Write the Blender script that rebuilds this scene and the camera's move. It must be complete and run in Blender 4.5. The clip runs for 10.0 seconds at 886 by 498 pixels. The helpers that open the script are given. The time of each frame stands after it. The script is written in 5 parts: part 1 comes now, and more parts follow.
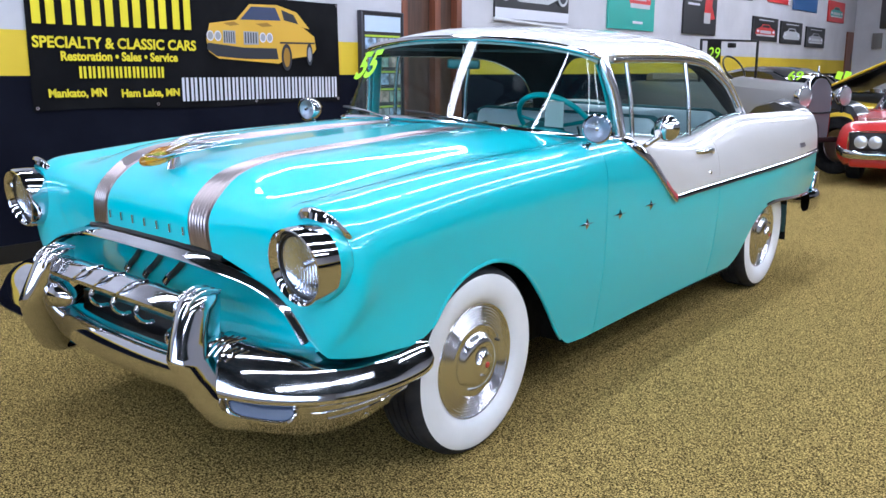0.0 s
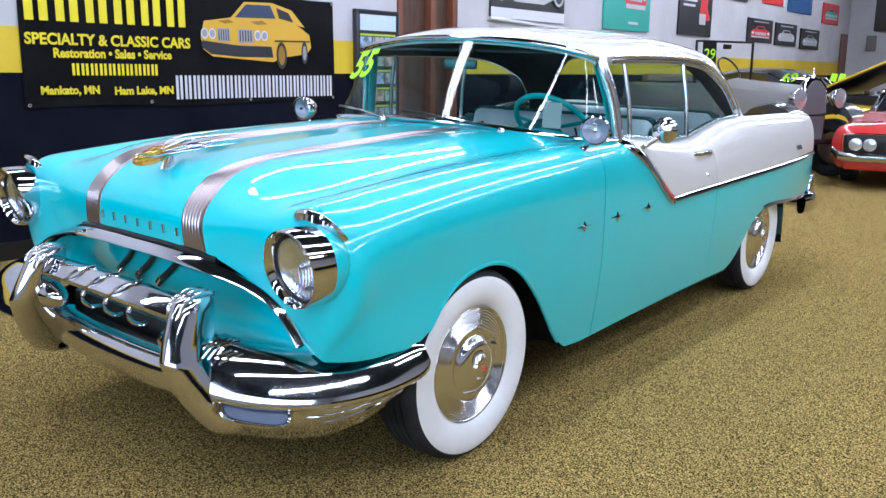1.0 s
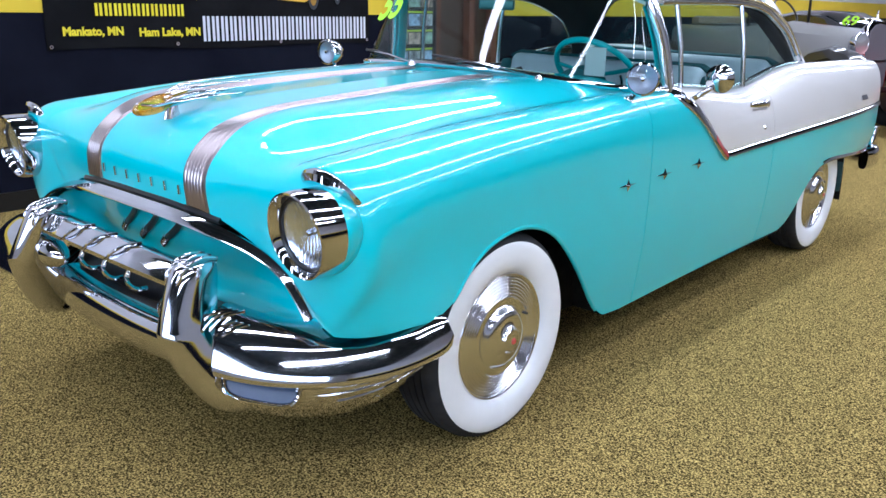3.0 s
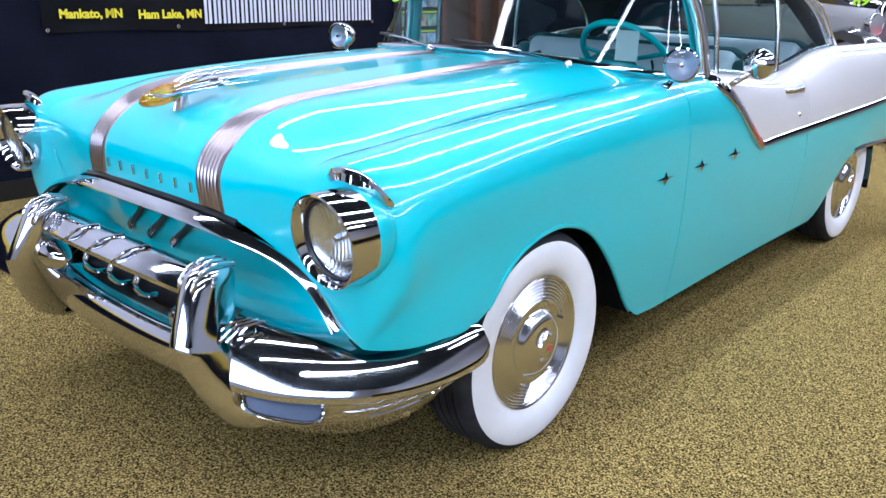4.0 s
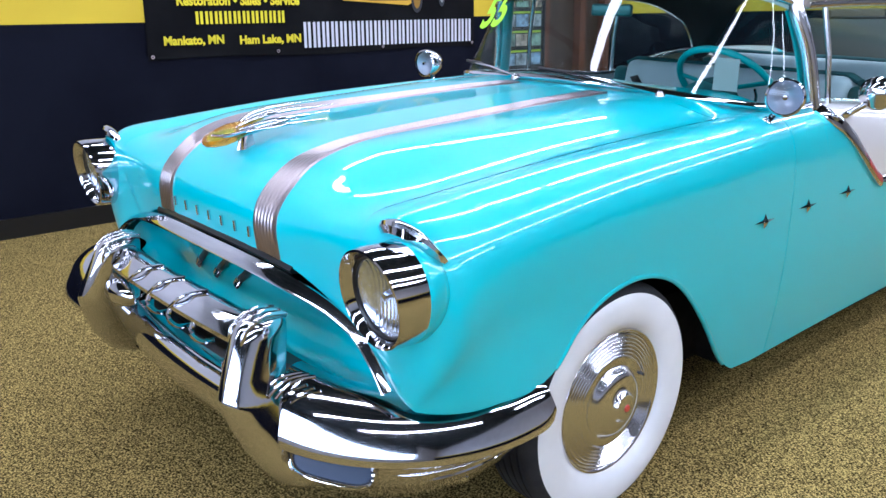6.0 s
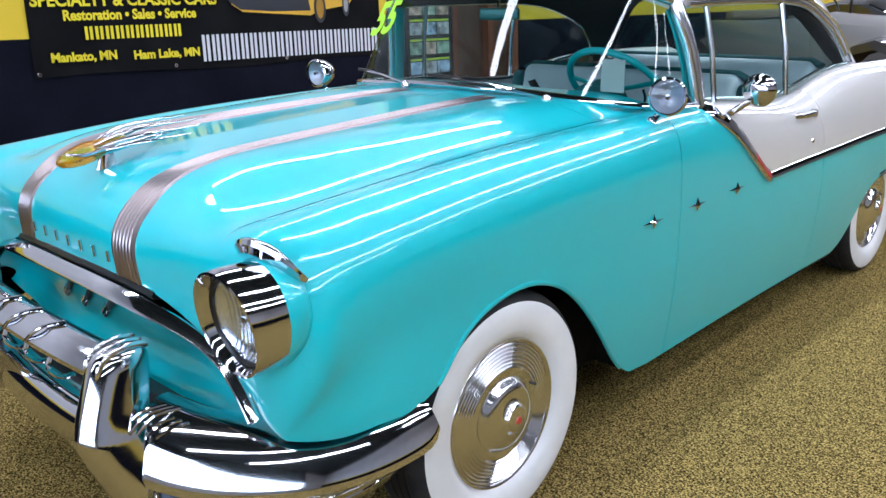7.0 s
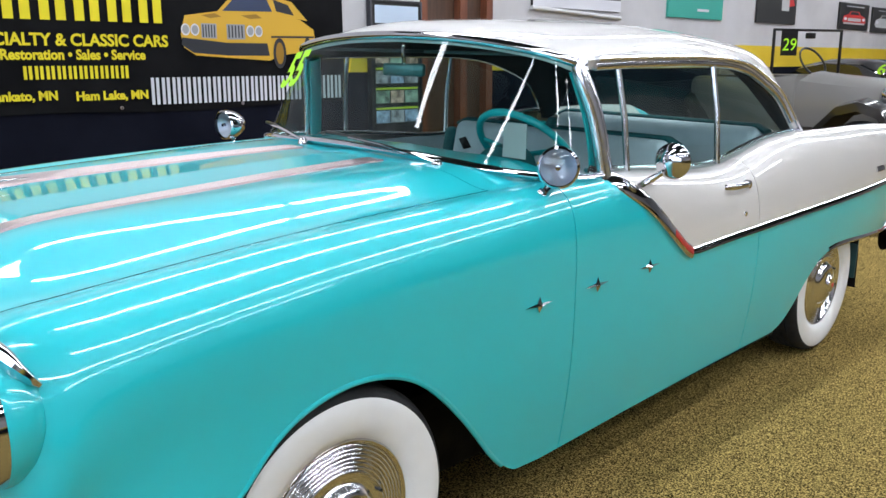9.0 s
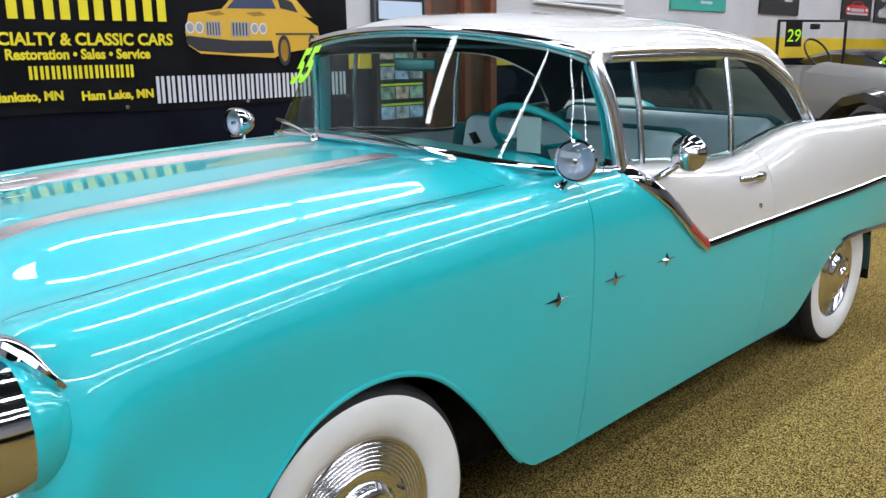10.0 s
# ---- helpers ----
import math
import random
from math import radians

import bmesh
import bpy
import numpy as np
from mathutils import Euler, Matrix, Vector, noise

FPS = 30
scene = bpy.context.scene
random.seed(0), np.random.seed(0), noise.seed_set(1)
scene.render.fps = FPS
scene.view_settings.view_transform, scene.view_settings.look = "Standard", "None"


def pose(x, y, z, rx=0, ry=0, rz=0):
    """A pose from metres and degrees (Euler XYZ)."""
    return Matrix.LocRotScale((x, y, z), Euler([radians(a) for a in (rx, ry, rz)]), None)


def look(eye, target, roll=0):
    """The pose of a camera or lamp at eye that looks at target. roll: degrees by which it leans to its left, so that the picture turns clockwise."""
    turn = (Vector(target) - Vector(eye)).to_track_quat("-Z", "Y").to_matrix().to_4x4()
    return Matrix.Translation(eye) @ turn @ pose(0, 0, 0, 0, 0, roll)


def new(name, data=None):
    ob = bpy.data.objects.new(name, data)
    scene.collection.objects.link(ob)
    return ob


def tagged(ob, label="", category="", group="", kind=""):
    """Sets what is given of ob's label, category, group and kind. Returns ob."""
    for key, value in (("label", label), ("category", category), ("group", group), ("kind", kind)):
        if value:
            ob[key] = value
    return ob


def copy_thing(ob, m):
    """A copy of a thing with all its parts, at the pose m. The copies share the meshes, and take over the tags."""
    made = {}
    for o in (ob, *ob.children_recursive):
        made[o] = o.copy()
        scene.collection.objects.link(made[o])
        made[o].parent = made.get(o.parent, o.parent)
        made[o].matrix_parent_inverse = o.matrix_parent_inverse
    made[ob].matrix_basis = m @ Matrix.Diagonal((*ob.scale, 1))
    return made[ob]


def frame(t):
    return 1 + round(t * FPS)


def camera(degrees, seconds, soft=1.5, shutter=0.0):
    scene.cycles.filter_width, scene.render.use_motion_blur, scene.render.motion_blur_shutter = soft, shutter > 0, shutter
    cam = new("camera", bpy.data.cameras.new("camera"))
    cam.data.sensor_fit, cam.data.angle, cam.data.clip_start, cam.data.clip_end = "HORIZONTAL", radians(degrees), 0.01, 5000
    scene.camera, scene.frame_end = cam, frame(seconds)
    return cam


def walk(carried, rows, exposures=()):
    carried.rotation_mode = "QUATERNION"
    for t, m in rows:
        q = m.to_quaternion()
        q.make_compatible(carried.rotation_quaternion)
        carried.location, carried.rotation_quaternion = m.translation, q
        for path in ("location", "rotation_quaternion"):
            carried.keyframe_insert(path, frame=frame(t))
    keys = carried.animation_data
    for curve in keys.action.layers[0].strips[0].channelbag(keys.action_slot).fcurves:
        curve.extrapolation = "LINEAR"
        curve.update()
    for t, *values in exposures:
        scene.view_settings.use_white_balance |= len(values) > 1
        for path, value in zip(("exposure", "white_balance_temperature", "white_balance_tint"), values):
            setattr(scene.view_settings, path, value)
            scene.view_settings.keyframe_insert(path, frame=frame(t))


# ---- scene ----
cam = camera(54.9, 10.0)
PATH = [
    (0, (2.664, -2.388, 1.381), (1.425, -0.872, 0.975), -0.0),
    (0.5, (2.66, -2.412, 1.385), (1.427, -0.89, 0.979), 0.1),
    (1, (2.633, -2.37, 1.385), (1.406, -0.844, 0.977), 0.4),
    (1.5, (2.609, -2.286, 1.393), (1.387, -0.763, 0.958), 0.3),
    (2, (2.594, -2.205, 1.397), (1.365, -0.694, 0.946), 0.4),
    (2.5, (2.582, -2.159, 1.389), (1.284, -0.708, 0.931), 0.5),
    (2.7, (2.552, -2.144, 1.383), (1.259, -0.7, 0.889), 0.6),
    (4, (2.275, -2.044, 1.385), (1.011, -0.605, 0.81), 0.5),
    (4.5, (2.224, -1.95, 1.402), (0.934, -0.552, 0.783), 1.2),
    (5, (2.206, -1.889, 1.435), (0.826, -0.588, 0.8), 1.8),
    (5.2, (2.206, -1.878, 1.446), (0.791, -0.618, 0.805), 1.4),
    (6.3, (2.27, -1.797, 1.426), (0.834, -0.504, 0.911), -1.3),
    (6.5, (2.29, -1.764, 1.419), (0.878, -0.445, 0.904), -1.9),
    (7, (2.269, -1.665, 1.42), (0.925, -0.28, 0.893), -1.8),
    (7.5, (2.204, -1.522, 1.449), (0.873, -0.113, 0.956), -1.8),
    (8, (2.268, -1.324, 1.455), (0.919, 0.091, 1.034), -1.1),
    (8.5, (2.353, -1.208, 1.462), (0.999, 0.201, 1.037), -0.3),
    (9, (2.374, -1.163, 1.452), (1.004, 0.23, 1.022), -0.1),
    (9.5, (2.372, -1.131, 1.452), (1.004, 0.261, 1.019), -0.7),
    (10, (2.329, -1.181, 1.447), (0.957, 0.207, 1.008), -0.8),
]
EXPOSURES = [(0.0, 0.32, 5650, 16), (2.5, 0.34, 5600, 16), (4.5, 0.49, 5450, 20), (5.2, 0.49, 5450, 20), (6.5, 0.27, 5650, 17), (8.5, 0.10, 6300, 12), (10.0, 0.08, 6300, 12)]
walk(cam, [(t, look(eye, target, roll)) for t, eye, target, roll in PATH], EXPOSURES)

# ---- light ----
world = bpy.data.worlds.new("world")
world.use_nodes = True
world.node_tree.nodes["Background"].inputs[0].default_value = (0.9, 0.95, 1.0, 1)
world.node_tree.nodes["Background"].inputs[1].default_value = 0.15
scene.world = world
scene.view_settings.exposure = 0.0


# ---- materials ----
def mat(name, color, rough=0.5, metal=0.0, coat=0.0, spec=0.5):
    m = bpy.data.materials.new(name)
    m.use_nodes = True
    b = m.node_tree.nodes["Principled BSDF"]
    b.inputs["Base Color"].default_value = (*color, 1)
    b.inputs["Roughness"].default_value = rough
    b.inputs["Metallic"].default_value = metal
    b.inputs["Coat Weight"].default_value = coat
    b.inputs["Coat Roughness"].default_value = 0.02
    b.inputs["Specular IOR Level"].default_value = spec
    return m


def nodes_of(m):
    return m.node_tree.nodes, m.node_tree.links, m.node_tree.nodes["Principled BSDF"]


def varied(m, c1, c2, scale=6.0, detail=4.0, bump=0.0, bump_scale=40.0, rough=None, stretch=None):
    """Two-scale variation of colour, with fine relief."""
    n, l, b = nodes_of(m)
    tc = n.new("ShaderNodeTexCoord")
    src = tc.outputs["Object"]
    if stretch:
        mp = n.new("ShaderNodeMapping")
        mp.inputs["Scale"].default_value = stretch
        l.new(src, mp.inputs[0])
        src = mp.outputs[0]
    a = n.new("ShaderNodeTexNoise")
    a.inputs["Scale"].default_value, a.inputs["Detail"].default_value = scale, detail
    l.new(src, a.inputs["Vector"])
    r = n.new("ShaderNodeValToRGB")
    r.color_ramp.elements[0].position, r.color_ramp.elements[1].position = 0.35, 0.65
    r.color_ramp.elements[0].color, r.color_ramp.elements[1].color = (*c1, 1), (*c2, 1)
    l.new(a.outputs["Fac"], r.inputs[0])
    l.new(r.outputs[0], b.inputs["Base Color"])
    if rough:
        mr = n.new("ShaderNodeMapRange")
        mr.inputs[3].default_value, mr.inputs[4].default_value = rough
        l.new(a.outputs["Fac"], mr.inputs[0])
        l.new(mr.outputs[0], b.inputs["Roughness"])
    if bump:
        f = n.new("ShaderNodeTexNoise")
        f.inputs["Scale"].default_value, f.inputs["Detail"].default_value = bump_scale, 3
        l.new(src, f.inputs["Vector"])
        u = n.new("ShaderNodeBump")
        u.inputs["Strength"].default_value, u.inputs["Distance"].default_value = bump, 0.01
        l.new(f.outputs["Fac"], u.inputs["Height"])
        l.new(u.outputs[0], b.inputs["Normal"])
    return m


def paint(name, color, flake=0.0):
    m = mat(name, color, 0.35, 0.0, 1.0)
    n, l, b = nodes_of(m)
    tc = n.new("ShaderNodeTexCoord")
    f = n.new("ShaderNodeTexNoise")
    f.inputs["Scale"].default_value, f.inputs["Detail"].default_value = 1.6, 2
    l.new(tc.outputs["Object"], f.inputs["Vector"])
    r = n.new("ShaderNodeValToRGB")
    r.color_ramp.elements[0].color = (*[c * 0.94 for c in color], 1)
    r.color_ramp.elements[1].color = (*[min(1, c * 1.05) for c in color], 1)
    l.new(f.outputs["Fac"], r.inputs[0])
    l.new(r.outputs[0], b.inputs["Base Color"])
    return m


def glass(name, tint, gloss=1.0):
    m = bpy.data.materials.new(name)
    m.use_nodes = True
    n, l = m.node_tree.nodes, m.node_tree.links
    n.clear()
    out, mix = n.new("ShaderNodeOutputMaterial"), n.new("ShaderNodeMixShader")
    t, g, f = n.new("ShaderNodeBsdfTransparent"), n.new("ShaderNodeBsdfGlossy"), n.new("ShaderNodeLayerWeight")
    t.inputs[0].default_value = (*tint, 1)
    g.inputs["Roughness"].default_value = 0.0
    f.inputs["Blend"].default_value = 0.5
    w, k = n.new("ShaderNodeMath"), n.new("ShaderNodeMath")
    w.operation, k.operation = "POWER", "MULTIPLY_ADD"
    w.inputs[1].default_value = 5.0
    k.inputs[1].default_value, k.inputs[2].default_value = 0.90 * gloss, 0.06 * gloss
    l.new(f.outputs["Facing"], w.inputs[0])
    l.new(w.outputs[0], k.inputs[0])
    l.new(k.outputs[0], mix.inputs[0])
    l.new(t.outputs[0], mix.inputs[1])
    l.new(g.outputs[0], mix.inputs[2])
    l.new(mix.outputs[0], out.inputs[0])
    return m


def glow(name, color, strength):
    m = bpy.data.materials.new(name)
    m.use_nodes = True
    b = m.node_tree.nodes["Principled BSDF"]
    b.inputs["Base Color"].default_value = (*color, 1)
    b.inputs["Emission Color"].default_value = (*color, 1)
    b.inputs["Emission Strength"].default_value = strength
    return m


TURQ = paint("turquoise_paint", (0.012, 0.555, 0.625))
CREAM = paint("white_paint", (0.70, 0.675, 0.66))
CHROME = mat("chrome", (0.64, 0.635, 0.665), 0.07, 1.0)
SATIN = mat("satin_bright_trim", (0.72, 0.73, 0.77), 0.20, 1.0)
HUBMETAL = mat("polished_wheel_cover", (0.70, 0.69, 0.72), 0.17, 1.0)
DARKCHROME = mat("dark_lamp_glass", (0.03, 0.05, 0.09), 0.25, 0.2)
DULLCHROME = mat("brushed_bright_metal", (0.37, 0.31, 0.31), 0.28, 1.0)
BLACK = mat("black_enamel", (0.008, 0.008, 0.009), 0.3)
WELL = varied(mat("undercoat", (0.012, 0.011, 0.01), 0.9, spec=0.05), (0.008, 0.008, 0.008), (0.02, 0.018, 0.016), 8, bump=0.3)
RUBBER = varied(mat("tyre_rubber", (0.02, 0.02, 0.022), 0.65, spec=0.2), (0.014, 0.014, 0.016), (0.028, 0.028, 0.03), 12, bump=0.1, bump_scale=60)
WHITEWALL = varied(mat("whitewall_rubber", (0.8, 0.8, 0.8), 0.5), (0.78, 0.78, 0.79), (0.84, 0.84, 0.85), 7)
GLASS = glass("window_glass", (0.66, 0.77, 0.75), 0.6)
CLEARGLASS = glass("lamp_glass", (0.95, 0.97, 1.0))
AMBER = mat("amber_plastic", (0.92, 0.48, 0.01), 0.08, 0.0, 0.6)
AMBER.node_tree.nodes["Principled BSDF"].inputs["Transmission Weight"].default_value = 0.8
RED = mat("red_paint", (0.5, 0.02, 0.015), 0.3, 0.0, 1.0)
WALLWHITE = varied(mat("white_wall_paint", (0.62, 0.62, 0.64), 0.7, spec=0.2), (0.46, 0.45, 0.475), (0.52, 0.51, 0.535), 1.5, bump=0.05, bump_scale=90)
WALLYELLOW = varied(mat("yellow_wall_paint", (0.75, 0.5, 0.01), 0.55), (0.60, 0.42, 0.010), (0.66, 0.47, 0.016), 1.5, bump=0.05, bump_scale=90)
WALLNAVY = varied(mat("dark_navy_wall_paint", (0.012, 0.014, 0.024), 0.7, spec=0.03), (0.0045, 0.005, 0.010), (0.008, 0.009, 0.016), 1.5, bump=0.05, bump_scale=90)
CEILING = varied(mat("black_ceiling", (0.02, 0.02, 0.02), 0.9, spec=0.03), (0.008, 0.015, 0.016), (0.03, 0.03, 0.03), 2)
LIME = mat("lime_marker", (0.45, 0.9, 0.02), 0.5)
TUBE = glow("fluorescent_diffuser", (0.93, 0.97, 1.0), 32.0)


def carpet():
    m = mat("speckled_gold_carpet", (0.2, 0.15, 0.05), 0.95, spec=0.0)
    n, l, b = nodes_of(m)
    tc = n.new("ShaderNodeTexCoord")
    a, w = n.new("ShaderNodeTexNoise"), n.new("ShaderNodeTexNoise")
    a.inputs["Scale"].default_value, a.inputs["Detail"].default_value, a.inputs["Roughness"].default_value = 165, 3, 0.65
    w.inputs["Scale"].default_value = 1.1
    l.new(tc.outputs["Object"], a.inputs["Vector"])
    l.new(tc.outputs["Object"], w.inputs["Vector"])
    r = n.new("ShaderNodeValToRGB")
    e = r.color_ramp.elements
    e[0].position, e[0].color = 0.40, (0.010, 0.007, 0.003, 1)
    e[1].position, e[1].color = 0.63, (0.68, 0.48, 0.165, 1)
    x = r.color_ramp.elements.new(0.5)
    x.color = (0.185, 0.133, 0.042, 1)
    l.new(a.outputs["Fac"], r.inputs[0])
    h = n.new("ShaderNodeMix")
    h.data_type, h.blend_type = "RGBA", "MULTIPLY"
    h.inputs[0].default_value = 1.0
    r2 = n.new("ShaderNodeValToRGB")
    r2.color_ramp.elements[0].color, r2.color_ramp.elements[1].color = (0.85, 0.85, 0.85, 1), (1, 1, 1, 1)
    l.new(w.outputs["Fac"], r2.inputs[0])
    l.new(r.outputs[0], h.inputs[6])
    l.new(r2.outputs[0], h.inputs[7])
    l.new(h.outputs[2], b.inputs["Base Color"])
    u = n.new("ShaderNodeBump")
    u.inputs["Strength"].default_value, u.inputs["Distance"].default_value = 0.35, 0.004
    l.new(a.outputs["Fac"], u.inputs["Height"])
    l.new(u.outputs[0], b.inputs["Normal"])
    return m


CARPET = carpet()


# ---- mesh tools ----
def finish(ob, smooth=True, angle=40):
    me = ob.data
    for p in me.polygons:
        p.use_smooth = smooth
    if smooth:
        bm = bmesh.new()
        bm.from_mesh(me)
        for e in bm.edges:
            if len(e.link_faces) == 2 and e.calc_face_angle(0) > radians(angle):
                e.smooth = False
        bm.to_mesh(me)
        bm.free()
    return ob


def part(name, bm, material, parent=None, label="", smooth=True, angle=40):
    me = bpy.data.meshes.new(name)
    bmesh.ops.recalc_face_normals(bm, faces=bm.faces)
    bm.to_mesh(me)
    bm.free()
    for x in material if isinstance(material, (list, tuple)) else [material]:
        me.materials.append(x)
    ob = new(name, me)
    if parent:
        ob.parent = parent
    if label:
        ob["label"] = label
    return finish(ob, smooth, angle)


def thing(name, label, category, loc=(0, 0, 0), rz=0, group="", kind=""):
    ob = new(name)
    ob.matrix_basis = pose(*loc, 0, 0, rz)
    ob.empty_display_size = 0.1
    return tagged(ob, label, category, group, kind)


def box(bm, x0, x1, y0, y1, z0, z1, bevel=0.0, seg=2):
    g = bmesh.ops.create_cube(bm, size=1)
    for v in g["verts"]:
        v.co = Vector(((x0 + x1) / 2 + v.co.x * (x1 - x0), (y0 + y1) / 2 + v.co.y * (y1 - y0), (z0 + z1) / 2 + v.co.z * (z1 - z0)))
    if bevel:
        es = list({e for v in g["verts"] for e in v.link_edges})
        bmesh.ops.bevel(bm, geom=es, offset=bevel, segments=seg, affect="EDGES", profile=0.5)
    return bm


def boxed(*a, **k):
    return box(bmesh.new(), *a, **k)


def grid_faces(bm, rows, closed=False, mi=0):
    """Faces between rows of points, each row as long as the others."""
    vs = [[bm.verts.new(p) for p in r] for r in rows]
    for a, b in zip(vs, vs[1:]):
        n = len(a)
        for i in range(n if closed else n - 1):
            j = (i + 1) % n
            f = bm.faces.new((a[i], a[j], b[j], b[i]))
            f.material_index = mi
    return vs


def loft(rings, closed=True, caps=True, bm=None):
    bm = bm or bmesh.new()
    vs = grid_faces(bm, rings, closed)
    if caps and closed:
        bm.faces.new(vs[0][::-1])
        bm.faces.new(vs[-1])
    return bm


def spline(pts, n):
    """n points on a natural cubic spline through pts, by chord length."""
    p = np.array(pts, float)
    d = np.maximum(np.linalg.norm(np.diff(p, axis=0), axis=1), 1e-6) ** 0.7
    t = np.r_[0, np.cumsum(d)]
    return cubic(t, p, np.linspace(0, t[-1], n))


def cubic(t, p, at):
    """Natural cubic spline through the values p at t, read at the given places."""
    t, p, at = np.asarray(t, float), np.asarray(p, float), np.asarray(at, float)
    k = len(t)
    flat = p.reshape(k, -1)
    h = np.diff(t)
    a, r = np.eye(k), np.zeros_like(flat)
    j = np.arange(1, k - 1)
    a[j, j - 1], a[j, j], a[j, j + 1] = h[:-1] / 6, (h[:-1] + h[1:]) / 3, h[1:] / 6
    s = np.diff(flat, axis=0) / h[:, None]
    r[1:-1] = s[1:] - s[:-1]
    m = np.linalg.solve(a, r)
    i = np.clip(np.searchsorted(t, at, side="right") - 1, 0, k - 2)
    lo, hi = (t[i + 1] - at)[:, None], (at - t[i])[:, None]
    hh = h[i][:, None]
    out = (m[i] * lo**3 + m[i + 1] * hi**3) / (6 * hh) + (flat[i] / hh - m[i] * hh / 6) * lo + (flat[i + 1] / hh - m[i + 1] * hh / 6) * hi
    return out.reshape((len(at),) + p.shape[1:])


def sweep(path, profile, up=(0, 0, 1), scale=None, caps=True, bm=None):
    """A closed profile of (side, up) pairs carried along a path; scale: a factor (or pair) per path point."""
    path = [Vector(p) for p in path]
    rings = []
    for i, p in enumerate(path):
        d = (path[min(i + 1, len(path) - 1)] - path[max(i - 1, 0)]).normalized()
        s = d.cross(Vector(up)).normalized()
        u = s.cross(d)
        k = scale[i] if scale else 1.0
        kx, ky = k if isinstance(k, tuple) else (k, k)
        rings.append([p + s * (a * kx) + u * (b * ky) for a, b in profile])
    return loft(rings, True, caps, bm)


def ellipse(a, b, n=12, e=1.0):
    out = []
    for i in range(n):
        t = 2 * math.pi * i / n
        c, s = math.cos(t), math.sin(t)
        out.append((a * math.copysign(abs(c) ** e, c), b * math.copysign(abs(s) ** e, s)))
    return out


def spun(profile, n=48, axis="x", caps=False, bm=None):
    """A surface of revolution: pairs of (along the axis, radius)."""
    rings = []
    for i in range(n):
        t = 2 * math.pi * i / n
        c, s = math.cos(t), math.sin(t)
        rings.append([Vector((a, r * c, r * s)) if axis == "x" else Vector((r * c, a, r * s)) if axis == "y" else Vector((r * c, r * s, a)) for a, r in profile])
    rings.append(rings[0])
    bm = bm or bmesh.new()
    grid_faces(bm, rings)
    bmesh.ops.remove_doubles(bm, verts=bm.verts, dist=1e-5)
    return bm


def moved(bm, m):
    bmesh.ops.transform(bm, matrix=m, verts=bm.verts)
    return bm


def mirrored(bm):
    bmesh.ops.scale(bm, vec=(-1, 1, 1), verts=bm.verts)
    bmesh.ops.reverse_faces(bm, faces=bm.faces)
    return bm


def both(name, make, material, parent, label="", **k):
    """The same part on the two sides of a car."""
    return [part(name, make(), material, parent, label, **k), part(name, mirrored(make()), material, parent, label, **k)]


# ---- the room ----
WX = -3.80
def wall_piece(name, x0, x1, y0, y1, z0, z1, m, **k):
    return tagged(part(name, boxed(x0, x1, y0, y1, z0, z1), m, smooth=False), kind="structure", **k)


wall_piece("floor", -4.2, 12.0, -9.0, 25.0, -0.14, -0.02, CARPET, label="speckled gold and black loop-pile carpet floor", category="floor")
wall_piece("ceiling", -4.2, 12.0, -9.0, 25.0, 5.1, 5.2, CEILING, label="flat black painted showroom ceiling", category="ceiling")
wall_piece("wall_west_lower", WX - 0.25, WX, -9.0, 4.80, -0.02, 1.355, WALLNAVY, label="dark navy painted lower wall", category="wall")
wall_piece("wall_west_band", WX - 0.25, WX + 0.002, -9.0, 4.80, 1.355, 1.685, WALLYELLOW, label="bright yellow painted band along the wall", category="wall")
wall_piece("wall_west_lower", WX - 0.25, WX, 5.85, 23.2, -0.02, 1.355, WALLNAVY, label="dark navy painted lower wall", category="wall")
wall_piece("wall_west_band", WX - 0.25, WX + 0.002, 5.85, 23.2, 1.355, 1.685, WALLYELLOW, label="bright yellow painted band along the wall", category="wall")
wall_piece("wall_west_over_door", WX - 0.25, WX, 4.80, 5.85, 2.75, 5.1, WALLWHITE, label="white painted wall over the doorway", category="wall")
wall_piece("wall_west_upper", WX - 0.25, WX, -9.0, 4.80, 1.685, 5.1, WALLWHITE, label="white painted upper wall", category="wall")
wall_piece("wall_west_upper", WX - 0.25, WX, 5.85, 23.2, 1.685, 5.1, WALLWHITE, label="white painted upper wall", category="wall")
wall_piece("wall_north", -4.2, 12.0, 23.2, 23.45, -0.02, 5.1, WALLWHITE, label="white painted end wall", category="wall")
wall_piece("wall_south", -4.2, -1.5, -9.25, -9.0, -0.02, 5.1, WALLWHITE, label="white painted wall beside the shop window", category="wall")
wall_piece("wall_south", 9.5, 12.0, -9.25, -9.0, -0.02, 5.1, WALLWHITE, label="white painted wall beside the shop window", category="wall")
wall_piece("wall_south_sill", -1.5, 9.5, -9.25, -9.0, -0.02, 1.3, WALLWHITE, label="white painted wall under the shop window", category="wall")
wall_piece("wall_south_head", -1.5, 9.5, -9.25, -9.0, 4.1, 5.1, CEILING, label="black painted wall over the shop window", category="wall")
DAYLIGHT = glow("overcast_daylight", (0.72, 0.86, 1.0), 5.5)
wall_piece("backdrop", -2.5, 10.5, -9.95, -9.9, 0.8, 4.8, DAYLIGHT, label="pale overcast daylight outside the shop window", category="backdrop")
win = tagged(new("window_1"), "wide shop window with dark metal mullions", "window", kind="structure")
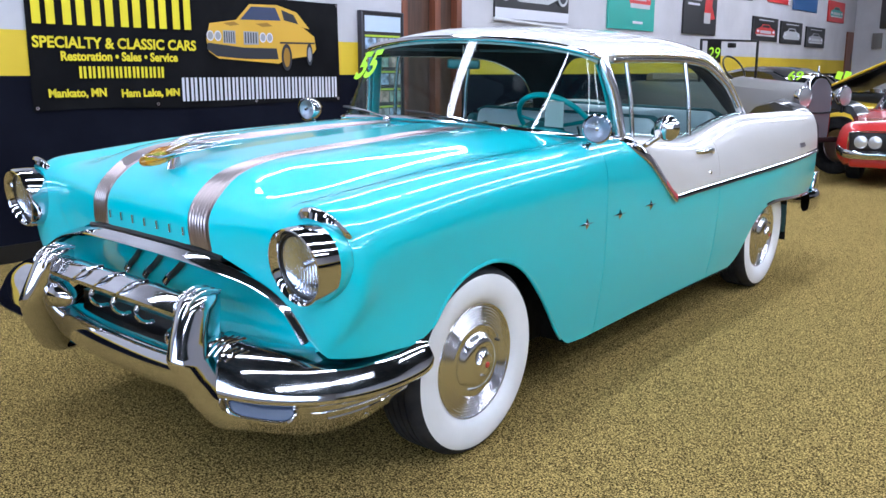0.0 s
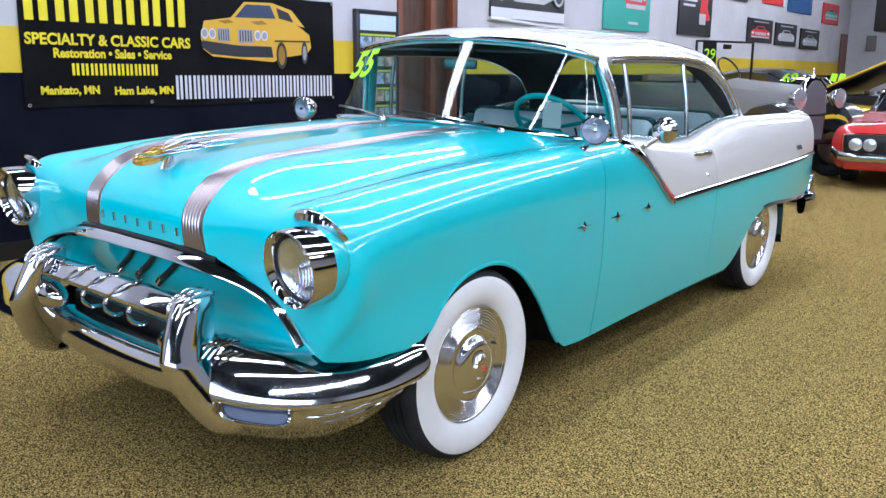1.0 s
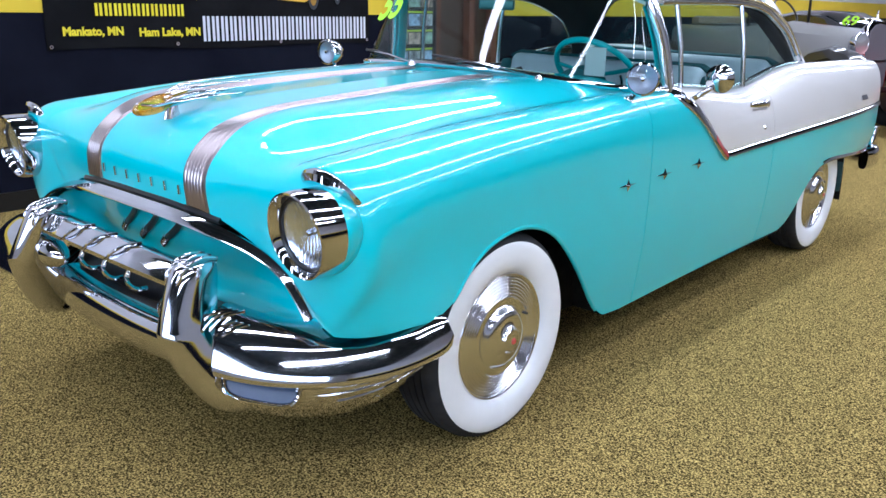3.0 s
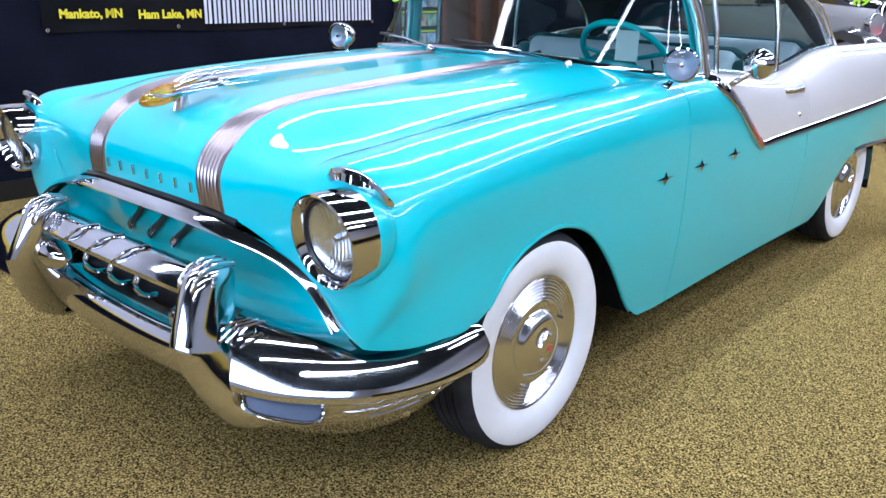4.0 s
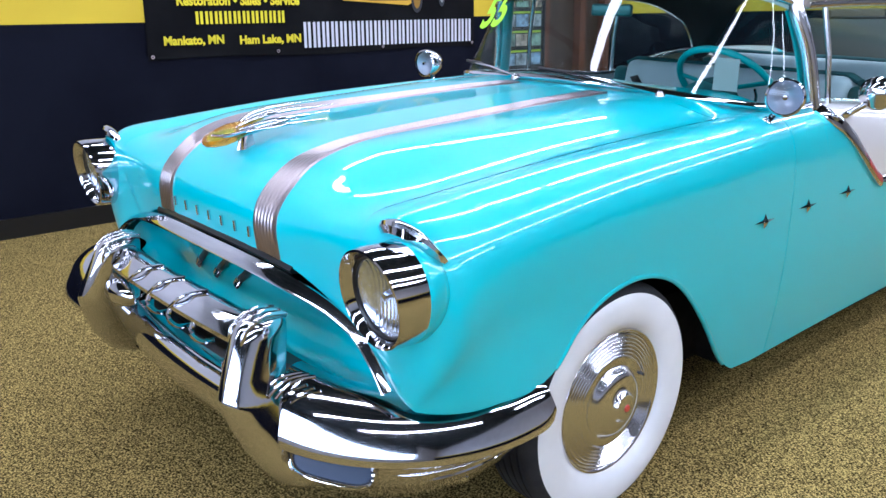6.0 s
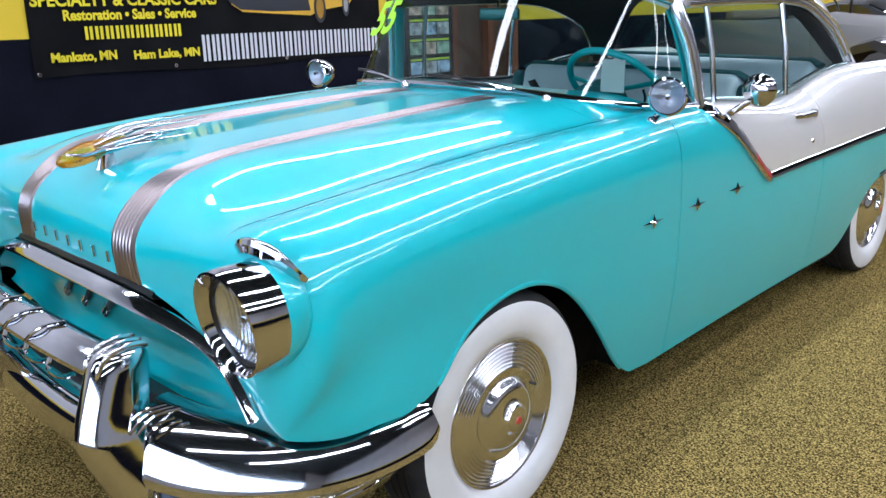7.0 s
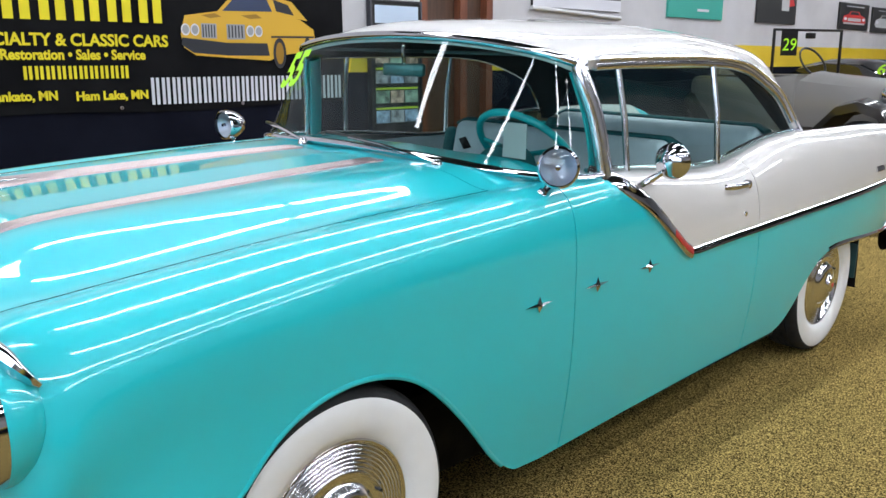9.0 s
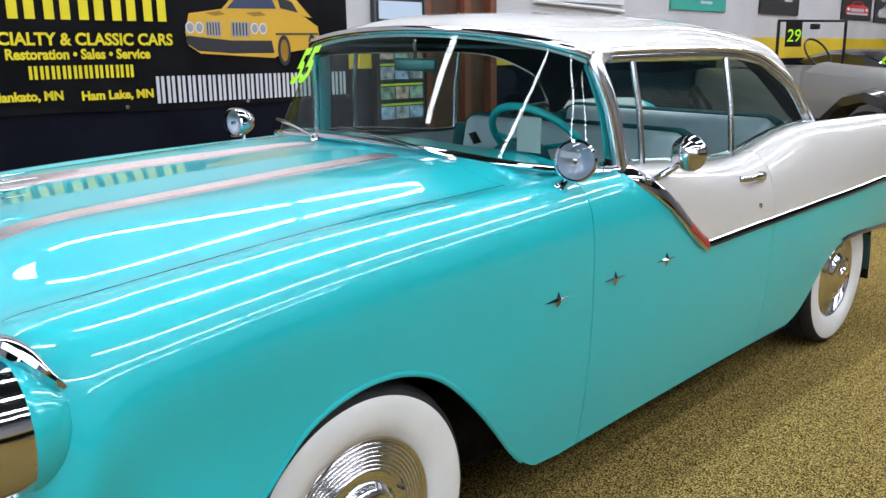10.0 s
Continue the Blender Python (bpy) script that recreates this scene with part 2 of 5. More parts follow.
for wx in (-1.5, 0.7, 2.9, 5.1, 7.3, 9.46):
    part("mullion", boxed(wx, wx + 0.06, -9.16, -9.08, 1.3, 4.1), BLACK, win, smooth=False)
for wz in (1.3, 4.04):
    part("window_frame", boxed(-1.5, 9.5, -9.17, -9.07, wz, wz + 0.06), BLACK, win, smooth=False)
wall_piece("wall_east_lower", 12.0, 12.25, -9.0, 23.2, -0.02, 1.355, WALLNAVY, label="dark navy painted lower wall", category="wall")
wall_piece("wall_east_band", 11.998, 12.25, -9.0, 23.2, 1.355, 1.685, WALLYELLOW, label="bright yellow painted band along the wall", category="wall")
wall_piece("wall_east_upper", 12.0, 12.25, -9.0, 23.2, 1.685, 5.1, WALLWHITE, label="white painted upper wall", category="wall")
wall_piece("baseboard", WX + 0.002, WX + 0.02, -9.0, 4.7, -0.02, 0.115, BLACK, label="black vinyl baseboard", category="baseboard")


def ceiling_light():
    t = thing("ceiling_light", "fluorescent strip light hung from the black ceiling", "ceiling light", group="ceiling strip lights")
    part("housing", boxed(-0.09, 0.09, -1.26, 1.26, 0.03, 0.09, bevel=0.01), mat("light_housing", (0.7, 0.7, 0.7), 0.4), t)
    part("diffuser", loft([[Vector((a, y, b + 0.03)) for a, b in ((-0.07, 0.0), (-0.062, -0.022), (-0.035, -0.034), (0.035, -0.034), (0.062, -0.022), (0.07, 0.0))] for y in (-1.24, 1.24)]), TUBE, t, "white glowing wrap diffuser")
    for y in (-0.9, 0.9):
        part("hanger_rod", boxed(-0.004, 0.004, y - 0.004, y + 0.004, 0.09, 0.90), BLACK, t, smooth=False)
    return t


# straight rows over the back of the hall, slanted rows over its front
places = [(lx, ly, 0.0) for lx in (-2.1, 0.4, 2.7, 5.0) for ly in (1.3, 3.9, 6.5, 9.1, 11.7, 14.3, 16.9, 19.5) if ly < (20 if lx < 4 else 10)]
# (6.3, -3.5), (5.0, -5.8), (-1.94, -6.32) and both at 6.9: unseen lamps added as fill
places += [(lx, ly, -29.4) for lx, ly in ((-2.45, -1.3), (0.6, -1.8), (-0.67, -4.06), (3.2, -3.1), (4.47, -0.84), (1.93, -5.36), (6.3, -3.5), (5.0, -5.8), (-1.94, -6.32))] + [(6.9, 1.3, 0.0), (6.9, 3.9, 0.0)]
light0 = ceiling_light()
light0.matrix_basis = pose(*places[0][:2], 4.2, 0, 0, places[0][2])
for lx, ly, turn in places[1:]:
    copy_thing(light0, pose(lx, ly, 4.2, 0, 0, turn))


# ---- the turquoise hardtop: body surface ----
# One half of the body is a spline surface over cross rows (centre of hood or deck, out over the fender, down to the sill).
ROWS = []


def row(*pts):
    ROWS.append([Vector(p) for p in pts])


def flat_row(y, *xz):
    row(*[(x, y, z) for x, z in xz])


row((0, -0.775, 0.800), (0.20, -0.773, 0.798), (0.40, -0.760, 0.785), (0.60, -0.728, 0.715), (0.73, -0.722, 0.655), (0.81, -0.715, 0.585), (0.855, -0.690, 0.53), (0.88, -0.65, 0.495), (0.90, -0.58, 0.475))
row((0, -0.780, 0.855), (0.20, -0.778, 0.855), (0.42, -0.765, 0.850), (0.64, -0.745, 0.83), (0.80, -0.742, 0.775), (0.885, -0.715, 0.69), (0.915, -0.67, 0.605), (0.93, -0.62, 0.54), (0.935, -0.54, 0.485))
row((0, -0.762, 0.935), (0.22, -0.759, 0.935), (0.46, -0.745, 0.930), (0.68, -0.735, 0.935), (0.845, -0.715, 0.925), (0.93, -0.665, 0.83), (0.945, -0.61, 0.68), (0.95, -0.55, 0.57), (0.95, -0.47, 0.48))
row((0, -0.690, 1.005), (0.24, -0.685, 1.005), (0.48, -0.675, 0.992), (0.67, -0.685, 0.975), (0.80, -0.680, 0.992), (0.905, -0.62, 0.925), (0.94, -0.53, 0.72), (0.95, -0.48, 0.58), (0.95, -0.42, 0.48))
row((0, -0.53, 1.052), (0.25, -0.53, 1.048), (0.48, -0.53, 1.033), (0.68, -0.53, 0.998), (0.775, -0.52, 1.014), (0.90, -0.47, 0.955), (0.945, -0.41, 0.74), (0.952, -0.38, 0.58), (0.95, -0.36, 0.46))
flat_row(-0.20, (0, 1.085), (0.26, 1.08), (0.50, 1.066), (0.685, 1.028), (0.775, 1.040), (0.895, 0.99), (0.946, 0.76), (0.946, 0.52), (0.90, 0.28))
flat_row(0.30, (0, 1.112), (0.27, 1.107), (0.52, 1.092), (0.69, 1.052), (0.775, 1.060), (0.885, 1.02), (0.938, 0.78), (0.932, 0.50), (0.88, 0.24))
flat_row(0.95, (0, 1.125), (0.28, 1.12), (0.55, 1.108), (0.70, 1.084), (0.785, 1.082), (0.868, 1.045), (0.928, 0.80), (0.922, 0.48), (0.868, 0.20))
flat_row(1.40, (0, 1.11), (0.28, 1.10), (0.58, 1.09), (0.70, 1.08), (0.768, 1.078), (0.850, 1.035), (0.920, 0.80), (0.914, 0.48), (0.862, 0.20))
flat_row(2.20, (0, 1.07), (0.28, 1.07), (0.58, 1.06), (0.70, 1.043), (0.758, 1.041), (0.838, 1.003), (0.918, 0.80), (0.914, 0.48), (0.862, 0.21))
flat_row(2.42, (0, 1.075), (0.28, 1.075), (0.59, 1.072), (0.70, 1.078), (0.766, 1.082), (0.844, 1.032), (0.920, 0.81), (0.916, 0.49), (0.865, 0.22))
flat_row(2.66, (0, 1.08), (0.28, 1.08), (0.60, 1.09), (0.70, 1.108), (0.776, 1.118), (0.850, 1.064), (0.922, 0.82), (0.918, 0.50), (0.868, 0.23))
flat_row(3.10, (0, 1.08), (0.30, 1.08), (0.60, 1.095), (0.72, 1.115), (0.790, 1.128), (0.862, 1.074), (0.926, 0.83), (0.922, 0.55), (0.88, 0.30))
flat_row(3.70, (0, 1.04), (0.30, 1.045), (0.60, 1.065), (0.73, 1.098), (0.800, 1.124), (0.866, 1.070), (0.915, 0.83), (0.910, 0.60), (0.88, 0.45))
flat_row(4.06, (0, 0.98), (0.30, 0.98), (0.60, 1.00), (0.72, 1.066), (0.790, 1.108), (0.850, 1.060), (0.885, 0.83), (0.880, 0.63), (0.85, 0.50))
NET = np.array([[tuple(p) for p in r] for r in ROWS])
NET[:4, :3, 1] += 0.024
NET[:4, 3, 1] += 0.012
# the fender is full beside the headlight
NET[1:4, 5, 0] += (0.014, 0.016, 0.010)
NET[1:4, 6, 0] += (0.006, 0.008, 0.006)
NET[4:8, 3, 2] -= 0.003
NET[4:8, 2, 2] += 0.009
NET[4:8, 1, 2] += 0.003
# the flanks are drawn in along the doors
for _k, _q in ((5, 0.4), (6, 1.0), (7, 0.9), (8, 0.2)):
    NET[4:14, _k, 0] -= _q * np.array([0.006, 0.018, 0.028, 0.032, 0.032, 0.030, 0.026, 0.022, 0.012, 0.004])
# along the hood and doors the cross curve changes evenly from row to row
_zc = np.polyfit(NET[4:9, 4, 1], NET[4:9, 4, 2], 2)
for _k in range(7):
    _y = NET[4:9, _k, 1].copy()
    NET[4:9, _k, 0] = np.polyval(np.polyfit(_y, NET[4:9, _k, 0], 1), _y)
    _d = NET[4:9, _k, 2] - np.polyval(_zc, _y)
    NET[4:9, _k, 2] = np.polyval(_zc, _y) + np.polyval(np.polyfit(_y, _d, 1), _y)
VT = np.r_[0, np.cumsum(np.linalg.norm(np.diff(NET, axis=0), axis=2).mean(1))]
NOSE = VT[1]


def faired(net, vt):
    """The same columns on many rows, smoothed along the car, least at the nose."""
    vv = np.linspace(0, vt[-1], 120)
    d = cubic(vt, net, vv).reshape(120, -1)
    step = vv[1] - vv[0]
    ext = np.r_[2 * d[0] - d[60:0:-1], d, 2 * d[-1] - d[-2:-62:-1]]
    out = np.empty_like(d)
    for i, v in enumerate(vv):
        sig = np.interp(v, [0.0, vt[2], vt[3], vt[4], vt[5], vt[6], vt[8], vt[9], vt[11], vt[-1]], [0.010, 0.014, 0.035, 0.10, 0.18, 0.20, 0.16, 0.06, 0.05, 0.07]) / step
        w = np.exp(-0.5 * (np.arange(-60, 61) / sig) ** 2)
        out[i] = (w / w.sum()) @ ext[i : i + 121]
    return out.reshape((120,) + net.shape[1:]), vv


NET, VT = faired(NET, VT)
UT = np.r_[0, np.cumsum(np.linalg.norm(np.diff(NET, axis=1), axis=2).mean(0) ** 0.75)]
U_SEAM = float(np.interp(3.12, range(9), UT))
U_BELT = float(np.interp(3.35, range(9), UT))


def v_at(y, k=4):
    """The row coordinate at which column k passes the given y."""
    vv = np.linspace(0, VT[-1], 800)
    return float(np.interp(y, cubic(VT, NET[:, k, 1], vv).ravel(), vv))


def body_curve(v, n=160):
    """The cross curve at v: columns from the centre line to the sill."""
    return cubic(UT, cubic(VT, NET, [v])[0], np.linspace(0, UT[-1], n))


def arch(y, pts):
    ys, zs = zip(*pts)
    return float(np.interp(y, ys, zs))


BOTTOM = spline([(-0.50, 0.528), (-0.40, 0.522), (-0.295, 0.545), (-0.23, 0.602), (-0.15, 0.664), (-0.06, 0.699), (0.04, 0.713), (0.14, 0.703), (0.255, 0.660), (0.37, 0.570), (0.50, 0.433), (0.61, 0.308), (0.69, 0.240), (0.745, 0.213)], 60)
BOTTOM = [tuple(p) for p in BOTTOM] + [(0.785, 0.209), (2.55, 0.232)]
BOTTOM += [tuple(p) for p in spline([(2.58, 0.233), (2.66, 0.262), (2.74, 0.33), (2.84, 0.45), (2.96, 0.535), (3.10, 0.562), (3.30, 0.560)], 30)] + [(3.9, 0.525), (4.1, 0.52)]
TRIM = [tuple(p) for p in spline([(1.17, 1.105), (1.28, 1.045), (1.42, 0.965), (1.55, 0.865), (1.665, 0.778)], 20)] + [(1.705, 0.760), (2.26, 0.775), (3.0, 0.80), (4.2, 0.848)]


def section(v, u0, u1, n, cut=True, zlow=None, zhigh=None):
    """n points of the cross curve at v between u0 and u1, ended at the arch or sill, above or below the side molding if asked."""
    net = cubic(VT, NET, [v])[0]
    uu = np.linspace(u0, u1, 400)
    c = cubic(UT, net, uu)

    def crossing(line, first):
        d = c[:, 2] - np.array([arch(p[1], line) for p in c])
        i = first
        while i < len(d) - 1 and d[i + 1] > 0:
            i += 1
        if i >= len(d) - 1:
            return uu[-1]
        return uu[i] + (uu[i + 1] - uu[i]) * d[i] / max(1e-9, d[i] - d[i + 1]) if d[i] > 0 else uu[i]

    lo, hi = u0, u1
    if cut:
        hi = crossing(BOTTOM, 90)
    if zlow is not None:
        hi = crossing(TRIM, 0)
    if zhigh is not None and c[0, 2] > arch(c[0, 1], TRIM):
        lo = crossing(TRIM, 0)
    mid = float(np.clip(UT[6], lo, hi))
    if zlow is None and zhigh is None and mid - lo > 0.02 and hi - mid > 0.02:
        k = int(n * 0.62)
        at = np.r_[np.linspace(lo, mid, k), np.linspace(mid, hi, n - k + 1)[1:]]
    else:
        at = np.linspace(lo, hi, n)
    return [tuple(p) for p in cubic(UT, net, at)]


def lip(bm, rows, depth=0.012, edges="tblr"):
    """Turns the rim of a panel inwards, so that it has thickness at its seams."""
    c = Vector((0, 1.5, 0.6))
    pairs = []
    if "t" in edges:
        pairs.append([r[0] for r in rows])
    if "b" in edges:
        pairs.append([r[-1] for r in rows])
    if "l" in edges:
        pairs.append(rows[0])
    if "r" in edges:
        pairs.append(rows[-1])
    for e in pairs:
        e = [Vector(p) for p in e]
        inn = [p + Vector((-p.x, 0, (0.75 - p.z))).normalized() * depth for p in e]
        grid_faces(bm, [e, inn])


def panel(v0, v1, nv, u0, u1, nu, edges="tblr", **k):
    bm = bmesh.new()
    rows = [section(v, u0, u1, nu, **k) for v in np.linspace(v0, v1, nv)]
    grid_faces(bm, rows)
    lip(bm, rows, edges=edges)
    bmesh.ops.remove_doubles(bm, verts=bm.verts, dist=1e-6)
    return bm


car = thing("classic_car", "turquoise and white 1950s two-door hardtop with whitewall tyres", "car", (-0.05, 0, 0))
car.matrix_basis = Matrix.Translation((0.70, 0, 0)) @ pose(0, 0, 0, 0, 1.6, 0) @ Matrix.Translation((-0.75, 0, 0))
V_COWL, V_DOOR, V_DOOR2, V_DECK, V_END = v_at(0.75), v_at(0.955), v_at(2.26), v_at(2.98), VT[-1]
G = 0.0022


def hood_panel():
    bm = bmesh.new()
    us = np.linspace(0, U_SEAM - 0.004, 40)
    rows = [cubic(UT, cubic(VT, NET, [v])[0], us) for v in np.linspace(0, V_COWL, 90)]
    full = []
    for r in rows:
        r = [Vector(p) for p in r]
        full.append([Vector((-p.x, p.y, p.z)) for p in r[:0:-1]] + r)
    grid_faces(bm, full)
    lip(bm, full)
    return bm


part("hood", hood_panel(), TURQ, car, "turquoise hood with two ribbed bright stripes")
both("front_fender", lambda: panel(0, V_DOOR - G, 150, U_SEAM + 0.004, UT[-1], 60), TURQ, car)
both("door_lower", lambda: panel(V_DOOR + G, V_DOOR2 - G, 70, U_BELT, UT[-1], 44, zhigh=1), TURQ, car)
both("door_upper", lambda: panel(v_at(1.19), V_DOOR2 - G, 60, U_BELT, UT[-1], 30, zlow=1), CREAM, car, "white upper door skin")
both("quarter_lower", lambda: panel(V_DOOR2 + G, V_END, 110, U_BELT, UT[-1], 44, zhigh=1), TURQ, car)
both("quarter_upper", lambda: panel(V_DOOR2 + G, V_END, 90, U_BELT, UT[-1], 30, zlow=1), CREAM, car, "white upper rear quarter")


def deck():
    bm = bmesh.new()
    us = np.linspace(0, U_BELT, 24)
    full = []
    for v in np.linspace(V_DECK, V_END, 30):
        r = [Vector(p) for p in cubic(UT, cubic(VT, NET, [v])[0], us)]
        full.append([Vector((-p.x, p.y, p.z)) for p in r[:0:-1]] + r)
    grid_faces(bm, full)
    return bm


part("trunk_lid", deck(), CREAM, car, "white trunk lid")


def cowl():
    bm = bmesh.new()
    us = np.linspace(0, U_BELT, 24)
    full = []
    for v in np.linspace(V_COWL + G, v_at(1.12), 8):
        r = [Vector(p) for p in cubic(UT, cubic(VT, NET, [v])[0], us)]
        full.append([Vector((-p.x, p.y, p.z)) for p in r[:0:-1]] + r)
    grid_faces(bm, full)
    return bm


part("cowl", cowl(), TURQ, car)


def rear_cap():
    r = [Vector(p) for p in section(V_END, 0, UT[-1], 40)]
    bm = bmesh.new()
    ring = [Vector((-p.x, p.y, p.z)) for p in r[:0:-1]] + r
    mid = Vector((0, 4.10, 0.75))
    rows = [[p.lerp(mid + Vector((p.x * 0.9, 0, (p.z - 0.75) * 0.9)), t) for p in ring] for t in (0, 0.5, 1)]
    vs = grid_faces(bm, rows)
    bm.faces.new(vs[-1])
    return bm


part("tail_panel", rear_cap(), TURQ, car)
both("tail_light", lambda: moved(spun([(0, 0.0), (0.03, 0.03), (0.03, 0.05), (0, 0.055), (-0.05, 0.055)], 24, "y"), pose(0.79, 4.08, 0.93, 0, 0, 0)), RED, car, "round red tail light")


def arch_lip(y0, y1, n):
    """The rolled edge of the wheel opening."""
    pts = [side_point(y, arch(y, BOTTOM), -0.004) for y in np.linspace(y0, y1, n)]
    return sweep(pts, ellipse(0.009, 0.008, 8), up=(1, 0, 0))


# underside and wheel wells
part("chassis", boxed(-0.72, 0.72, -0.62, 4.0, 0.20, 0.50, bevel=0.03), WELL, car)


def wheel_well(y0, y1):
    prof = [(y0, 0.50), (y0 + 0.02, 0.56), (y0 + 0.15, 0.72), ((y0 + y1) / 2, 0.80), (y1 - 0.15, 0.72), (y1 - 0.02, 0.45), (y1, 0.24)]
    bm = bmesh.new()
    grid_faces(bm, [[(x, y, z) for y, z in prof] for x in (0.45, 0.86)])
    grid_faces(bm, [[(0.45, y, z) for y, z in prof], [(0.45, y, 0.24) for y, z in prof]])
    return bm


both("wheel_well", lambda: wheel_well(-0.46, 0.74), WELL, car)
both("wheel_well", lambda: wheel_well(2.74, 3.64), WELL, car)
both("inner_sill", lambda: boxed(0.60, 0.855, 0.74, 2.62, 0.215, 0.42), WELL, car)


# wheels
def tyre_mesh(R=0.358):
    w = 0.10
    prof = [(-w * 0.7, 0.20), (-w, 0.26), (-w * 0.95, 0.325), (-w * 0.80, R - 0.010), (-w * 0.62, R)]
    for k in range(4):
        x = w * (-0.45 + 0.30 * k)
        prof += [(x - 0.004, R), (x - 0.003, R - 0.007), (x + 0.003, R - 0.007), (x + 0.004, R)]
    prof += [(w * 0.62, R), (w * 0.80, R - 0.007), (w * 0.93, R - 0.017), (w * 0.985, 0.331)]
    return spun(prof, 96)


def whitewall_mesh():
    w = 0.10
    return spun([(w * 0.985, 0.331), (w * 1.015, 0.326), (w * 1.045, 0.305), (w * 1.05, 0.280), (w * 1.01, 0.252), (w * 0.90, 0.228), (w * 0.74, 0.219)], 96)


def hubcap_mesh():
    x = 0.076
    prof = [(x - 0.02, 0.223), (x + 0.004, 0.224), (x + 0.010, 0.219), (x + 0.008, 0.213), (x + 0.002, 0.209)]
    for k in range(7):
        r = 0.202 - 0.0105 * k
        prof += [(x + 0.006 + 0.0012 * k, r + 0.003), (x + 0.007 + 0.0012 * k, r), (x + 0.003 + 0.0012 * k, r - 0.004)]
    prof += [(x + 0.012, 0.124), (x + 0.010, 0.112), (x + 0.014, 0.106), (x + 0.026, 0.098), (x + 0.034, 0.086), (x + 0.038, 0.070), (x + 0.040, 0.050), (x + 0.046, 0.044), (x + 0.056, 0.038), (x + 0.061, 0.022), (x + 0.062, 0.0)]
    return spun(prof, 96)


def wheel(parent, x, y, z, turn, steer=0.0):
    e = new("wheel")
    e.parent = parent
    e.matrix_basis = pose(x, y, z, 0, 0, turn + steer)
    part("tyre", tyre_mesh(), RUBBER, e)
    part("whitewall", whitewall_mesh(), WHITEWALL, e, "broad clean white sidewall")
    h = part("hubcap", hubcap_mesh(), HUBMETAL, e, "ribbed chrome full wheel cover")
    part("valve", moved(spun([(0.0, 0.005), (0.018, 0.005), (0.02, 0.0)], 8), pose(0.080, 0.125, 0.055)), BLACK, e)
    part("hub_emblem", moved(spun([(0.0, 0.012), (0.003, 0.010), (0.003, 0.0)], 20), pose(0.1375, 0, 0)), RED, e, "small red centre emblem")
    return e


wheel(car, 0.812, 0.018, 0.337, 0, 0)
wheel(car, 0.755, 3.22, 0.342, 0)
wheel(car, -0.770, 0.016, 0.294, 180, 0)
wheel(car, -0.755, 3.22, 0.300, 180)


# roof
def roof_surface():
    """Half rings from the centre line out to the drip rail, from the windscreen header back to the deck."""
    t = []
    t.append([(0, 1.040, 1.532), (0.30, 1.050, 1.522), (0.55, 1.082, 1.495), (0.665, 1.114, 1.470), (0.712, 1.150, 1.448)])
    t.append([(0, 1.15, 1.568), (0.30, 1.16, 1.558), (0.55, 1.20, 1.525), (0.668, 1.235, 1.490), (0.718, 1.262, 1.455)])
    t.append([(0, 1.50, 1.600), (0.30, 1.50, 1.590), (0.55, 1.57, 1.553), (0.665, 1.58, 1.510), (0.715, 1.59, 1.462)])
    t.append([(0, 2.00, 1.605), (0.30, 2.00, 1.596), (0.55, 2.02, 1.560), (0.66, 2.03, 1.515), (0.708, 2.04, 1.462)])
    t.append([(0, 2.40, 1.575), (0.30, 2.40, 1.568), (0.54, 2.44, 1.536), (0.655, 2.47, 1.480), (0.705, 2.44, 1.425)])
    t.append([(0, 2.60, 1.535), (0.28, 2.62, 1.530), (0.52, 2.72, 1.490), (0.645, 2.76, 1.420), (0.70, 2.68, 1.352)])
    t.append([(0, 2.68, 1.505), (0.26, 2.72, 1.495), (0.50, 2.86, 1.420), (0.645, 2.90, 1.330), (0.708, 2.82, 1.275)])
    t.append([(0, 2.70, 1.495), (0.25, 2.75, 1.480), (0.49, 2.90, 1.390), (0.665, 2.98, 1.210), (0.73, 2.93, 1.16)])
    t.append([(0, 2.70, 1.490), (0.24, 2.76, 1.475), (0.485, 2.91, 1.375), (0.68, 3.00, 1.120), (0.75, 2.97, 1.105)])
    return np.array(t)


RT = roof_surface()
RV = np.r_[0, np.cumsum(np.linalg.norm(np.diff(RT, axis=0), axis=2).mean(1) ** 0.8)]
RU = np.r_[0, np.cumsum(np.linalg.norm(np.diff(RT, axis=1), axis=2).mean(0) ** 0.8)]


def roof_shell():
    bm = bmesh.new()
    us = np.linspace(0, RU[-1], 26)
    full = []
    for v in np.linspace(0, RV[-1], 60):
        r = [Vector(p) for p in cubic(RU, cubic(RV, RT, [v])[0], us)]
        full.append([Vector((-p.x, p.y, p.z)) for p in r[:0:-1]] + r)
    vs = grid_faces(bm, full)
    inner = [[p - Vector((p.x * 0.02, (p.y - 2.0) * 0.012, 0.03)) for p in r] for r in full]
    grid_faces(bm, [full[0], inner[0]])
    grid_faces(bm, [full[-1], inner[-1]])
    grid_faces(bm, [[r[0] for r in full], [r[0] for r in inner]])
    grid_faces(bm, [[r[-1] for r in full], [r[-1] for r in inner]])
    return bm


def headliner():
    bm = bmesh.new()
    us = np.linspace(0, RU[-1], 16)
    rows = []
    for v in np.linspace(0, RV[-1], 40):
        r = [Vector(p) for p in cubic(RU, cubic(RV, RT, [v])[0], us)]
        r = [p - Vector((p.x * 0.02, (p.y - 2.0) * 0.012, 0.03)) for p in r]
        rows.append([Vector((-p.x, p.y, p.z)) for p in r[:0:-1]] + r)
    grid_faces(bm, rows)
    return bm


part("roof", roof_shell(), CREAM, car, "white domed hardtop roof")
